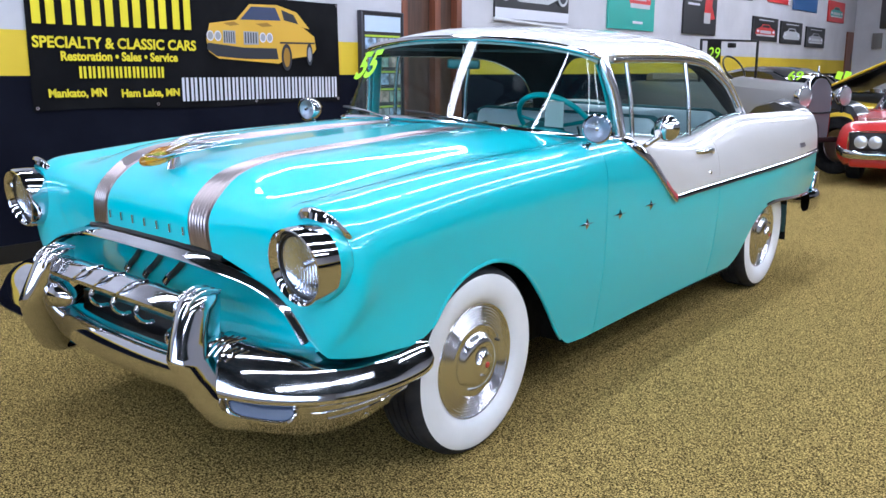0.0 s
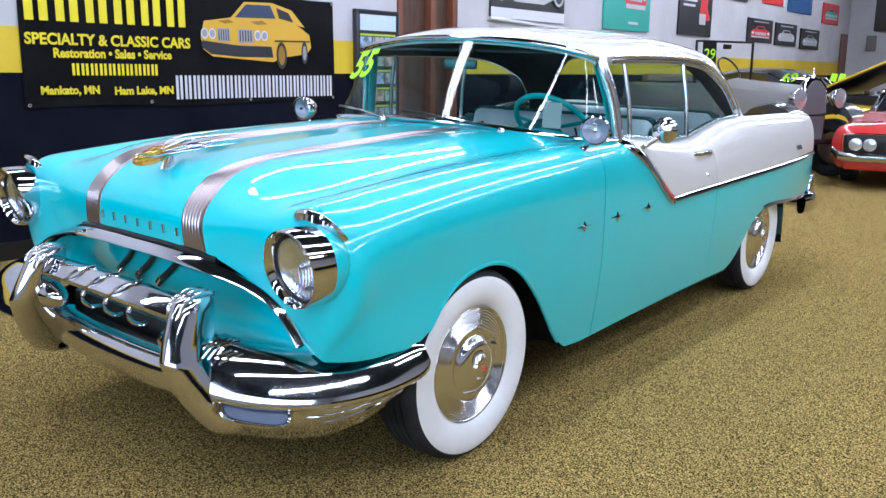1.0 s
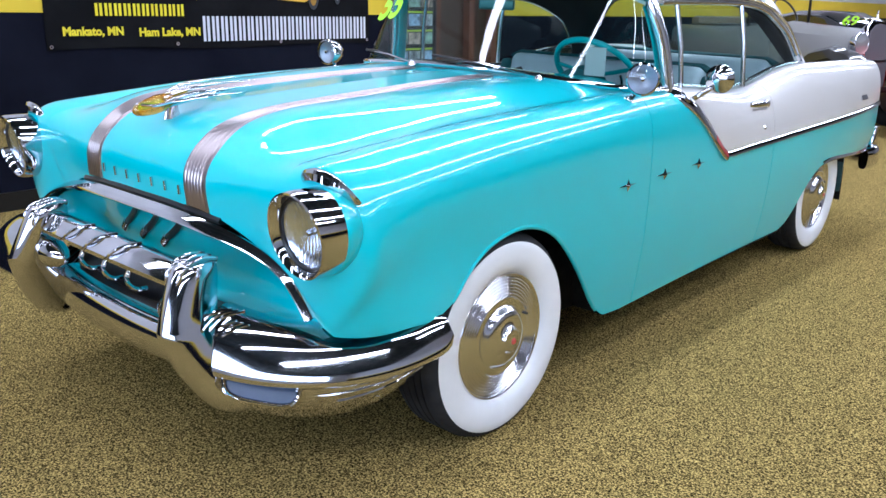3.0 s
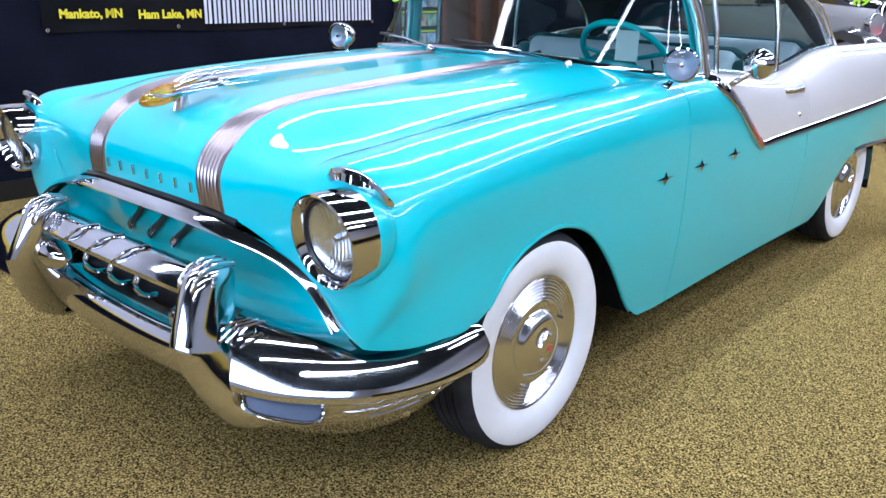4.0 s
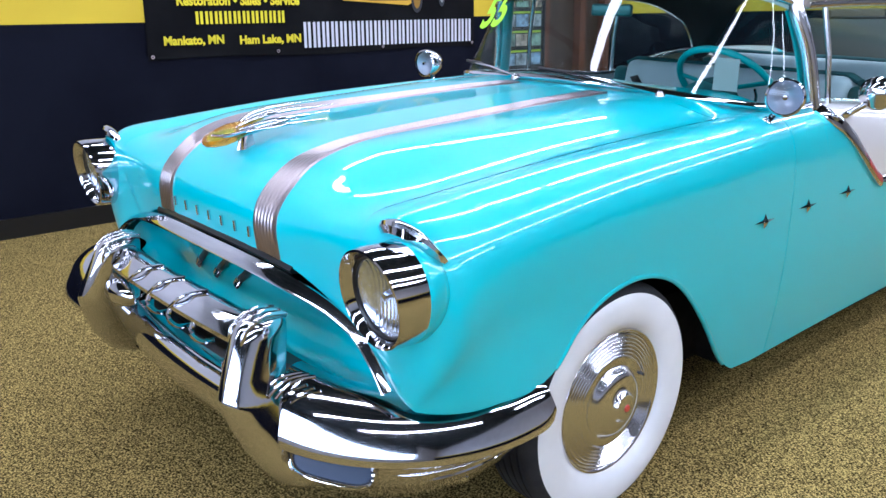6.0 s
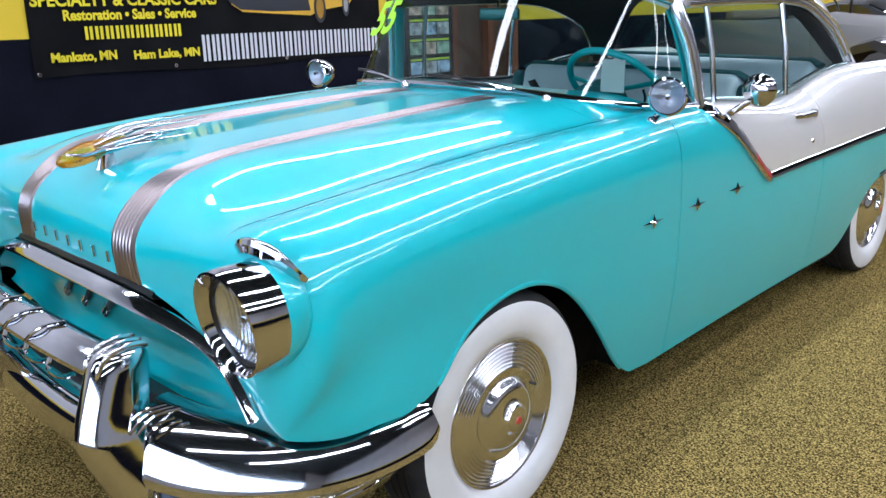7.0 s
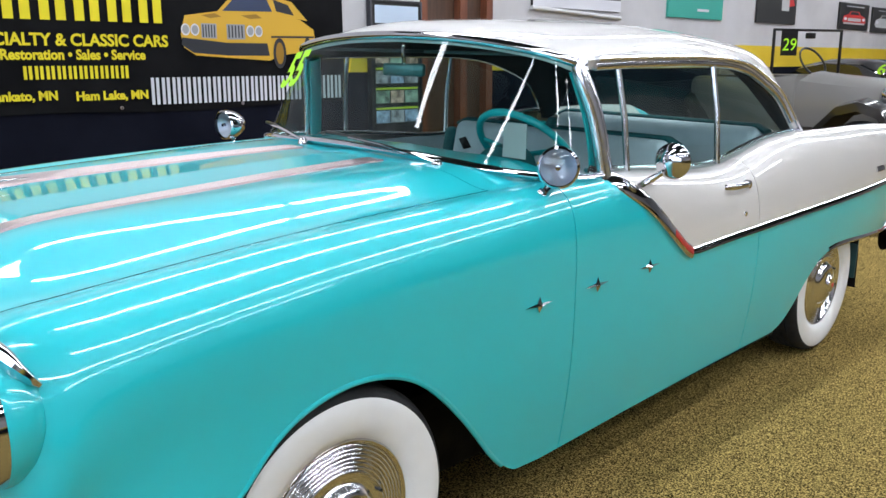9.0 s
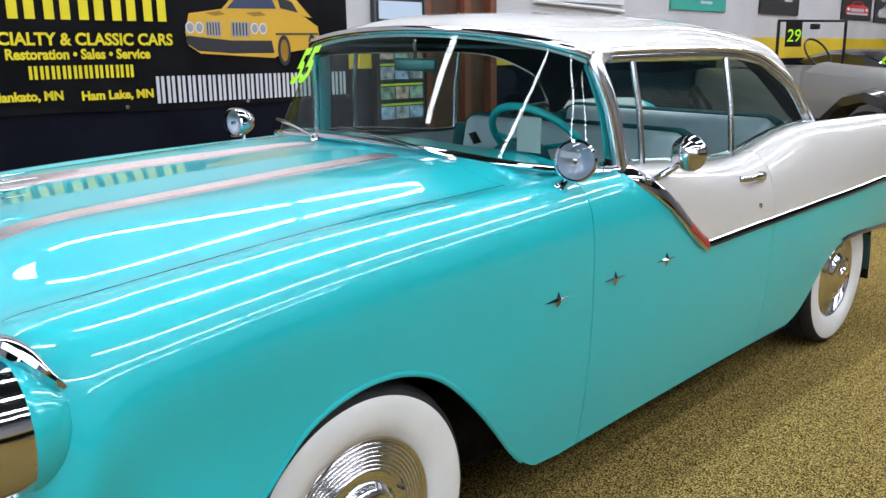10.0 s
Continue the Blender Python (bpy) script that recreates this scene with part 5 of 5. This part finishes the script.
def framed(name, label, y0, y1, z0, z1, ground, shapes, tilt=0.0):
    """A frameless board on the wall with printed shapes in the unit square."""
    t = thing(name, label, "poster", (WX, (y0 + y1) / 2, (z0 + z1) / 2), group="posters on the wall")
    w, h = y1 - y0, z1 - z0
    part("board", boxed(0.003, 0.035, -w / 2, w / 2, -h / 2, h / 2, bevel=0.004), ground, t, smooth=False)
    for k, (pts, m) in enumerate(shapes):
        bm = bmesh.new()
        bm.faces.new([bm.verts.new((0.0365 + 0.0012 * k, (a - 0.5) * w, (b - 0.5) * h)) for a, b in pts])
        part("printed_shape", bm, m, t, smooth=False)
    return t


def rect(a, b, c, d):
    return [(a, c), (b, c), (b, d), (a, d)]


PBLACK = mat("black_print_board", (0.015, 0.015, 0.017), 0.4)
PTEAL = mat("teal_print_board", (0.03, 0.33, 0.27), 0.4)
PRED = mat("red_print", (0.55, 0.03, 0.03), 0.4)
PBLUE = mat("blue_print_board", (0.02, 0.09, 0.25), 0.4)
PSILVER = mat("silver_print", (0.45, 0.46, 0.48), 0.4)


def car_front(body, cy=0.45):
    out = [([(0.10, cy - 0.12), (0.14, cy + 0.08), (0.30, cy + 0.16), (0.36, cy + 0.28), (0.64, cy + 0.28), (0.70, cy + 0.16), (0.86, cy + 0.08), (0.90, cy - 0.12), (0.82, cy - 0.22), (0.18, cy - 0.22)], body),
           ([(0.34, cy + 0.15), (0.38, cy + 0.25), (0.62, cy + 0.25), (0.66, cy + 0.15)], DKP),
           (rect(0.28, 0.72, cy - 0.10, cy + 0.02), PSILVER), (rect(0.14, 0.86, cy - 0.22, cy - 0.15), PSILVER)]
    for a in (0.19, 0.81):
        out.append(([(a + p, cy - 0.02 + q) for p, q in ellipse(0.05, 0.06, 12)], WHT))
    return out


GRILLE = [(rect(0.0, 1.0, 0.0, 0.13), WHT), ([(0.16, 0.30), (0.20, 0.62), (0.34, 0.72), (0.66, 0.72), (0.80, 0.62), (0.84, 0.30), (0.70, 0.22), (0.30, 0.22)], PSILVER), ([(0.22, 0.34), (0.25, 0.58), (0.36, 0.65), (0.64, 0.65), (0.75, 0.58), (0.78, 0.34), (0.68, 0.28), (0.32, 0.28)], DKP)]
GRILLE += [(rect(0.27 + 0.038 * i, 0.285 + 0.038 * i, 0.30, 0.63), PSILVER) for i in range(13)]
GRILLE += [([(0.04, 0.50), (0.10, 0.56), (0.24, 0.52), (0.76, 0.52), (0.90, 0.56), (0.96, 0.50), (0.90, 0.46), (0.10, 0.46)], PSILVER)]
GRILLE += [([(c + p, 0.34 + q) for p, q in ellipse(0.075, 0.13, 16)], PSILVER) for c in (0.11, 0.89)] + [([(c + p, 0.34 + q) for p, q in ellipse(0.052, 0.095, 16)], DKP) for c in (0.11, 0.89)]
grille_poster = framed("poster", "black and white printed board of a chrome grille", 6.50, 8.24, 2.045, 3.05, PBLACK, GRILLE)
part("hanging_roll", moved(spun([(-0.90, 0.0), (-0.90, 0.022), (0.86, 0.022), (0.86, 0.0)], 14, "y"), pose(0.04, 0, -0.545, -2.0, 0, 0)), mat("white_roll_tube", (0.6, 0.6, 0.62), 0.4), grille_poster, "white tube along the lower edge")
framed("poster", "teal printed board with a red classic car", 9.38, 10.92, 2.03, 3.25, PTEAL, [(rect(0.40, 0.94, 0.52, 0.98), WHT)] + [([(0.36 + a * 0.6, b * 0.8 + 0.05) for a, b in p], m) for p, m in car_front(PRED, 0.50)] + [(rect(0.50, 0.72, 0.08, 0.11), WHT)])
framed("poster", "black printed board with white words and a red car", 12.05, 13.50, 2.04, 2.98, PBLACK, [([(0.60, 0.35), (0.66, 0.98), (0.88, 0.98), (0.84, 0.55), (0.95, 0.32), (0.72, 0.28)], PRED), (rect(0.60, 0.80, 0.22, 0.42), PSILVER)] + [(rect(0.10, 0.50 - 0.05 * (i % 2), 0.80 - 0.09 * i, 0.84 - 0.09 * i), WHT) for i in range(4)])
framed("poster", "dark printed board with a red car front", 15.42, 16.92, 2.02, 2.50, PBLACK, car_front(PRED, 0.42) + [(rect(0.2, 0.8, 0.85, 0.89), PSILVER)])
framed("poster", "dark printed board with a silver car front", 17.13, 18.60, 2.00, 2.48, PBLACK, car_front(PSILVER, 0.42) + [(rect(0.2, 0.8, 0.85, 0.89), PSILVER)])
framed("poster", "dark printed board with a grey car front", 18.92, 20.40, 1.96, 2.43, PBLACK, car_front(GREYP, 0.42) + [(rect(0.2, 0.8, 0.85, 0.89), PSILVER)])
framed("poster", "red printed board with a teal car", 20.54, 21.95, 2.62, 3.12, PRED, car_front(PTEAL, 0.45))
framed("poster", "dark printed board high on the wall", 14.0, 15.3, 2.78, 3.4, PBLACK, car_front(PSILVER, 0.4))
framed("poster", "red printed board high on the wall", 16.2, 17.6, 2.83, 3.4, PRED, [(rect(0.1, 0.9, 0.1, 0.3), PRED), (rect(0.9, 1.0, 0, 1), WHT)])
framed("poster", "blue printed board high on the wall", 17.85, 19.6, 2.76, 3.4, PBLUE, [(rect(0.0, 0.12, 0, 1), PBLUE), (rect(0.2, 0.8, 0.5, 0.6), WHT)])

# picture display on the wall beside the doorway
DISPLAYFRAME = mat("dark_metal_frame", (0.05, 0.05, 0.06), 0.3, 0.6)
disp = thing("picture_display", "tall black-framed display of small car photographs on the wall", "display board", (WX, 4.445, 0.0))
part("panel", boxed(0.003, 0.05, -0.31, 0.31, 0.78, 1.99, bevel=0.006), PBLACK, disp, smooth=False)
part("frame", boxed(0.0, 0.06, -0.33, -0.305, 0.76, 2.01, bevel=0.005), DISPLAYFRAME, disp)
part("frame", boxed(0.0, 0.06, 0.305, 0.33, 0.76, 2.01, bevel=0.005), DISPLAYFRAME, disp)
part("frame", boxed(0.0, 0.06, -0.305, 0.305, 1.985, 2.01, bevel=0.005), DISPLAYFRAME, disp)
PHOTO = [varied(mat("photo_print", c, 0.4), tuple(0.4 * q for q in c), tuple(min(1, 1.6 * q) for q in c), 14) for c in ((0.25, 0.35, 0.5), (0.4, 0.3, 0.25), (0.3, 0.32, 0.36), (0.2, 0.3, 0.25))]
part("sheet_top", boxed(0.05, 0.0525, -0.27, 0.28, 1.80, 1.96), mat("pale_blue_sheet", (0.5, 0.6, 0.75), 0.4), disp, smooth=False)
for r in range(5):
    z = 1.62 - 0.185 * r
    part("caption", boxed(0.05, 0.0525, -0.27, 0.27, z + 0.125, z + 0.145), mat("lime_caption", (0.4, 0.55, 0.03), 0.5), disp, smooth=False)
    for c in range(3):
        part("photo", boxed(0.05, 0.0525, -0.27 + 0.185 * c, -0.10 + 0.185 * c, z, z + 0.115), PHOTO[(r + 2 * c) % 4], disp, smooth=False)

# doorway with a wooden frame and a dark door
WOOD = varied(mat("red_brown_wood", (0.16, 0.05, 0.025), 0.4), (0.12, 0.035, 0.018), (0.20, 0.065, 0.03), 3, stretch=(8, 8, 0.6), bump=0.05)
DOORW = varied(mat("dark_brown_wood", (0.07, 0.035, 0.022), 0.4), (0.05, 0.025, 0.016), (0.09, 0.045, 0.028), 3, stretch=(8, 8, 0.6), bump=0.05)
door = tagged(new("door_1"), "dark brown wooden door in a red-brown frame", "door", kind="structure")
door.location = (WX, 5.325, -0.02)
part("door_leaf", boxed(-0.12, -0.07, -0.44, 0.14, 0.01, 2.70), DOORW, door, smooth=False)
part("door_leaf", boxed(-0.12, -0.07, 0.15, 0.44, 0.01, 2.70), DOORW, door, smooth=False)
part("door_frame", boxed(-0.20, 0.02, 0.43, 0.525, 0, 2.75), WOOD, door, smooth=False)
part("door_frame", boxed(-0.20, 0.02, 0.03, 0.13, 0, 2.70), WOOD, door, smooth=False)
part("door_frame", boxed(-0.20, 0.02, -0.525, -0.44, 0, 2.75), WOOD, door, smooth=False)
part("door_frame", boxed(-0.20, 0.02, -0.44, 0.43, 2.66, 2.75), WOOD, door, smooth=False)
part("door_handle", moved(sweep([(0, 0, 0), (0.05, 0, 0), (0.05, 0.10, 0)], ellipse(0.01, 0.01, 8)), Matrix.Translation((-0.07, 0.05, 1.02))), CHROME, door)
door2 = tagged(new("door_2"), "narrow brown door at the far corner", "door", kind="structure")
door2.location = (WX, 22.75, -0.02)
part("door_leaf", boxed(0.003, 0.03, -0.32, 0.32, 0, 2.45), WOOD, door2, smooth=False)
part("push_plate", boxed(0.03, 0.04, 0.18, 0.26, 1.6, 1.9), BLACK, door2, smooth=False)
sw_box = thing("wall_box", "small grey electrical box on the end wall", "wall box", (-3.2, 23.195, 2.2))
part("body", boxed(-0.12, 0.12, -0.08, 0.0, -0.2, 0.2, bevel=0.01), mat("grey_box", (0.15, 0.14, 0.13), 0.5), sw_box)
duct = thing("ceiling_heater", "black heater unit hung from the ceiling", "heater", (-0.9, 19.0, 0))
part("cabinet", boxed(-1.2, 1.4, -0.6, 0.6, 2.30, 3.30, bevel=0.03), BLACK, duct)
part("flue", moved(spun([(-2.2, 0.0), (-2.2, 0.16), (2.2, 0.16), (2.2, 0.0)], 24), pose(0, -0.2, 3.5)), DULLCHROME, duct, "bright metal flue pipe")
part("hanger", boxed(-1.0, -0.96, -0.02, 0.02, 3.3, 5.1), BLACK, duct)
part("hanger", boxed(1.0, 1.04, -0.02, 0.02, 3.3, 5.1), BLACK, duct)


# ---- cars behind ----
def small_wheel(parent, x, y, r, turn, spokes=False):
    e = new("wheel")
    e.parent = parent
    e.matrix_basis = pose(x, y, r, 0, 0, turn)
    part("tyre", spun([(-0.09, r * 0.62), (-0.10, r * 0.8), (-0.085, r * 0.97), (-0.05, r), (0.05, r), (0.085, r * 0.97), (0.10, r * 0.8), (0.09, r * 0.62)], 40), RUBBER, e)
    part("rim", spun([(0.07, r * 0.64), (0.085, r * 0.60), (0.04, r * 0.54), (0.05, r * 0.25), (0.075, r * 0.18), (0.08, 0.0)], 32), DULLCHROME, e)


def coupe(name, label, body_paint, loc, rz, hood_open=False, numerals=None, roof_paint=None, tall=1.0):
    """A low muscle-era coupe facing -y, its nose at y = 0."""
    t = thing(name, label, "car", loc, rz)
    t.scale = (1, 1, tall)
    st = []
    for y, w, zb, zt, zc in ((0.0, 0.80, 0.34, 0.66, 0.70), (0.08, 0.90, 0.28, 0.72, 0.76), (0.35, 0.95, 0.25, 0.78, 0.83), (1.1, 0.97, 0.24, 0.83, 0.90), (1.55, 0.97, 0.24, 0.87, 0.93), (2.6, 0.97, 0.24, 0.88, 0.92), (3.6, 0.96, 0.26, 0.90, 0.93), (4.5, 0.93, 0.30, 0.86, 0.88), (5.0, 0.86, 0.36, 0.78, 0.80)):
        st.append([(-w * 0.9, zb), (-w, zb + 0.14), (-w * 1.0, zt - 0.16), (-w * 0.93, zt - 0.02), (-w * 0.72, zt + 0.02), (0.0, zc), (w * 0.72, zt + 0.02), (w * 0.93, zt - 0.02), (w * 1.0, zt - 0.16), (w, zb + 0.14), (w * 0.9, zb)])
    ys = [0.0, 0.08, 0.35, 1.1, 1.55, 2.6, 3.6, 4.5, 5.0]
    fine = cubic(ys, np.array(st), np.linspace(0, 5.0, 60))
    rings = [[Vector((a, y, b)) for a, b in spline(r, 40)] for r, y in zip(fine, np.linspace(0, 5.0, 60))]
    part("body", loft(rings), body_paint, t)
    top = [(1.75, 0.72, 0.90), (2.15, 0.66, 1.18), (2.5, 0.62, 1.30), (3.1, 0.60, 1.32), (3.6, 0.60, 1.24), (4.2, 0.66, 0.92)]
    part("greenhouse", loft([[Vector((a, y, z)) for a, z in ((-w - 0.06, 0.86), (-w, zz - 0.04), (-w * 0.8, zz), (0, zz + 0.02), (w * 0.8, zz), (w, zz - 0.04), (w + 0.06, 0.86))] for y, w, zz in top]), GLASSDARK, t, "dark window glass")
    part("roof", loft([[Vector((a, y, z)) for a, z in ((-w - 0.01, zz - 0.05), (-w * 0.8, zz + 0.012), (0, zz + 0.03), (w * 0.8, zz + 0.012), (w + 0.01, zz - 0.05), (0, zz - 0.02))] for y, w, zz in top[1:5]]), roof_paint or body_paint, t)
    part("windshield_trim", sweep([(-0.70, 1.80, 0.92), (-0.655, 2.13, 1.19), (0, 2.10, 1.225), (0.655, 2.13, 1.19), (0.70, 1.80, 0.92)], ellipse(0.012, 0.012, 8), up=(0, 1, 0)), CHROME, t)
    part("grille", boxed(-0.80, 0.80, -0.014, 0.06, 0.44, 0.68, bevel=0.03, seg=3), BLACK, t)
    part("grille_trim", sweep([(-0.81, -0.012, 0.46), (-0.80, -0.014, 0.67), (-0.6, -0.02, 0.69), (0.6, -0.02, 0.69), (0.80, -0.014, 0.67), (0.81, -0.012, 0.46)], ellipse(0.008, 0.010, 8), up=(0, 1, 0)), CHROME, t)
    for s in (-1, 1):
        for x in (0.50, 0.66):
            h = part("headlight", moved(spun([(-0.03, 0.0), (-0.028, 0.05), (-0.018, 0.078), (0.03, 0.085)], 24, "y"), pose(s * x, -0.005, 0.555)), LAMPFACE, t)
        part("bumper", sweep(spline([(0.0, -0.09, 0.40), (s * 0.5, -0.085, 0.40), (s * 0.82, -0.03, 0.41), (s * 0.93, 0.12, 0.46)], 16), ellipse(0.03, 0.055, 12, 0.8)), CHROME, t, "chrome bumper")
        part("turn_lamp", boxed(min(s * 0.55, s * 0.75), max(s * 0.55, s * 0.75), -0.01, 0.03, 0.30, 0.35, bevel=0.008), AMBER, t)
    part("valance", boxed(-0.78, 0.78, -0.02, 0.10, 0.24, 0.36, bevel=0.03), body_paint, t)
    for x, y, tr in ((0.82, 0.95, 0), (0.82, 3.85, 0), (-0.82, 0.95, 180), (-0.82, 3.85, 180)):
        small_wheel(t, x, y, 0.33, tr)
    if hood_open:
        m = Matrix.Translation((0, 1.55, 0.94)) @ pose(0, 0, 0, -21, 0, 0)
        part("hood", moved(boxed(-0.72, 0.72, -1.45, 0.0, 0.02, 0.05, bevel=0.012), m), body_paint, t, "raised hood")
        part("hood_underside", moved(boxed(-0.68, 0.68, -1.40, -0.03, -0.005, 0.016, bevel=0.004), m), BLACK, t)
        part("engine_bay", boxed(-0.62, 0.62, 0.30, 1.45, 0.80, 0.955, bevel=0.02), BLACK, t)
        part("air_cleaner", moved(spun([(0, 0.0), (0, 0.18), (0.06, 0.18), (0.065, 0.0)], 24, "z"), pose(0, 0.85, 0.95)), CHROME, t)
    if numerals:
        here = t.matrix_basis.inverted()
        text_mesh(numerals, 0.20, LIME, "year_number", t, here @ Matrix.Translation((-2.20, 12.90, 1.255)) @ pose(0, 0, 0, 90, 0, 0), 0.002, 0.2, 0.26, "lime year numerals on the glass", 0.004)
        for k in range(2):
            part("numeral_bar", moved(boxed(-0.05, 0.05, -0.003, 0.003, 0, 0.13, bevel=0.002), here @ Matrix.Translation((-1.40 + 0.13 * k, 12.95, 1.265)) @ pose(0, 0, 0, 0, 15, 0)), LIME, t, smooth=False)
    return t


GLASSDARK = mat("dark_glazing", (0.012, 0.014, 0.016), 0.03, 0.0, 1.0)
LAMPFACE = mat("sealed_beam", (0.55, 0.56, 0.58), 0.1, 0.6, 1.0)
REDPAINT = paint("bright_red_paint", (0.50, 0.012, 0.010))
YELLOWPAINT = paint("yellow_paint", (0.72, 0.50, 0.01))
BLACKPAINT = paint("black_paint", (0.008, 0.008, 0.009))
GREYPAINT = paint("dove_grey_paint", (0.20, 0.19, 0.185))
DARKGREY = mat("slate_grey_enamel", (0.12, 0.12, 0.135), 0.35, 0.0, 0.5)

coupe("muscle_car", "bright red muscle coupe with twin round headlights", REDPAINT, (0.62, 9.15, -0.02), 6)
coupe("muscle_car", "yellow coupe with a black roof, lime numerals and its hood raised", YELLOWPAINT, (0.05, 13.0, -0.02), 75, hood_open=True, numerals="69", roof_paint=BLACKPAINT, tall=1.12)


def roadster():
    """An open 1920s roadster in grey over black, facing -y, its radiator at y = 0."""
    t = thing("vintage_roadster", "grey and black 1920s open roadster with big round headlamps", "car", (-0.80, 9.75, -0.02), 70)
    hood = []
    for y, w, zt in ((0.03, 0.22, 1.02), (0.4, 0.28, 1.04), (0.9, 0.36, 1.07), (1.25, 0.45, 1.10)):
        hood.append([Vector((a, y, b)) for a, b in ((-w, 0.55), (-w, zt - 0.22), (-w * 0.85, zt - 0.08), (-w * 0.4, zt), (0, zt + 0.02), (w * 0.4, zt), (w * 0.85, zt - 0.08), (w, zt - 0.22), (w, 0.55))])
    part("hood", loft(hood), GREYPAINT, t)
    tub = []
    for y, w, zt in ((1.25, 0.46, 1.08), (1.5, 0.58, 1.06), (2.1, 0.66, 1.05), (2.8, 0.66, 1.06), (3.3, 0.52, 0.98), (3.6, 0.35, 0.80)):
        tub.append([Vector((a, y, b)) for a, b in ((-w * 0.9, 0.45), (-w, 0.7), (-w, zt - 0.06), (-w * 0.92, zt), (0, zt - 0.02), (w * 0.92, zt), (w, zt - 0.06), (w, 0.7), (w * 0.9, 0.45))])
    part("tub", loft(tub), GREYPAINT, t)
    part("seat_well", boxed(-0.52, 0.52, 1.7, 2.7, 0.9, 1.075, bevel=0.03), BLACK, t)
    part("seat_back", boxed(-0.50, 0.50, 2.55, 2.72, 0.9, 1.16, bevel=0.05), mat("tan_leather", (0.2, 0.15, 0.1), 0.6), t)
    sh = [(-0.24, 0.42), (-0.26, 0.90), (-0.22, 1.05), (-0.10, 1.13), (0, 1.145), (0.10, 1.13), (0.22, 1.05), (0.26, 0.90), (0.24, 0.42)]
    part("radiator_shell", loft([[Vector((a * s, y, 0.42 + (b - 0.42) * s)) for a, b in sh] for y, s in ((0.05, 0.98), (-0.02, 1.0), (-0.06, 0.97))], True, True), CHROME, t, "chrome radiator shell")
    part("radiator_core", loft([[Vector((a * 0.86, y, 0.45 + (b - 0.42) * 0.90)) for a, b in sh] for y in (-0.055, -0.066)]), DARKGREY, t)
    part("radiator_cap", moved(spun([(0, 0.03), (0.02, 0.028), (0.04, 0.012), (0.09, 0.010), (0.10, 0.0)], 16, "z"), pose(0, 0.0, 1.14)), CHROME, t)
    part("lamp_bar", sweep([(-0.48, -0.05, 0.74), (0, -0.10, 0.72), (0.48, -0.05, 0.74)], ellipse(0.012, 0.012, 8)), BLACK, t)
    for s in (-1, 1):
        h = new("headlamp")
        h.parent = t
        h.matrix_basis = pose(s * 0.42, -0.10, 1.08)
        part("shell", spun([(-0.045, 0.130), (-0.03, 0.138), (0.02, 0.130), (0.09, 0.09), (0.13, 0.03), (0.135, 0.0)], 32, "y"), CHROME, h)
        part("lens", spun([(-0.046, 0.128), (-0.06, 0.07), (-0.064, 0.0)], 28, "y"), LAMPFACE, h)
        part("post", boxed(-0.012, 0.012, -0.01, 0.02, -0.22, -0.12), BLACK, h)
        fd = []
        for y, z in ((-0.42, 0.42), (-0.40, 0.62), (-0.22, 0.80), (0.05, 0.86), (0.35, 0.80), (0.65, 0.58), (0.95, 0.36), (1.2, 0.30)):
            fd.append([Vector((s * (0.62 + a), y, z + b)) for a, b in ((-0.17, -0.10), (-0.16, -0.01), (0.0, 0.03), (0.15, -0.01), (0.17, -0.10), (0.0, -0.02))])
        part("front_fender", loft(fd), BLACKPAINT, t, "black sweeping fender")
        part("running_board", boxed(min(s * 0.48, s * 0.78), max(s * 0.48, s * 0.78), 1.15, 2.6, 0.27, 0.31, bevel=0.01), BLACKPAINT, t)
        rf = []
        for y, z in ((2.45, 0.30), (2.6, 0.62), (2.85, 0.82), (3.15, 0.84), (3.45, 0.66), (3.6, 0.42)):
            rf.append([Vector((s * (0.64 + a), y, z + b)) for a, b in ((-0.15, -0.10), (-0.14, -0.01), (0.0, 0.03), (0.13, -0.01), (0.15, -0.10), (0.0, -0.02))])
        part("rear_fender", loft(rf), BLACKPAINT, t)
        small_wheel(t, s * 0.64, 0.08, 0.40, 0 if s > 0 else 180)
        small_wheel(t, s * 0.64, 3.05, 0.40, 0 if s > 0 else 180)
        part("screen_post", boxed(s * 0.60 - 0.014, s * 0.60 + 0.014, 1.50, 1.53, 1.05, 1.55, bevel=0.004), BLACK, t)
    part("screen_frame", boxed(-0.61, 0.61, 1.50, 1.53, 1.535, 1.56, bevel=0.004), BLACK, t)
    part("bumper", sweep([(-0.72, -0.42, 0.46), (0, -0.52, 0.46), (0.72, -0.42, 0.46)], ellipse(0.012, 0.03, 10)), BLACK, t)
    part("steering_wheel", moved(sweep([(0.2 * math.cos(a), 0.2 * math.sin(a), 0) for a in np.linspace(0, 2 * math.pi, 33)], ellipse(0.013, 0.013, 8), caps=False), Matrix.Translation((0.28, 1.66, 1.21)) @ pose(0, 0, 0, 50, 0, 0)), BLACK, t)
    part("number_card", boxed(-0.50, -0.22, 1.485, 1.492, 1.28, 1.54), BLACK, t, smooth=False)
    text_mesh("29", 0.22, LIME, "year_number", t, Matrix.Translation((-0.48, 1.482, 1.60)) @ pose(0, 0, 0, 90, 0, 0), 0.001, 0.1, 0.24)
    part("screen_mirror", boxed(-0.02, 0.12, 1.50, 1.55, 1.46, 1.52, bevel=0.01), BLACK, t)
    for ob in t.children:
        if ob.type == "MESH" and "number" != ob.name[5:11]:
            for v in ob.data.vertices:
                v.co.z *= 1.2
    return t


roadster()
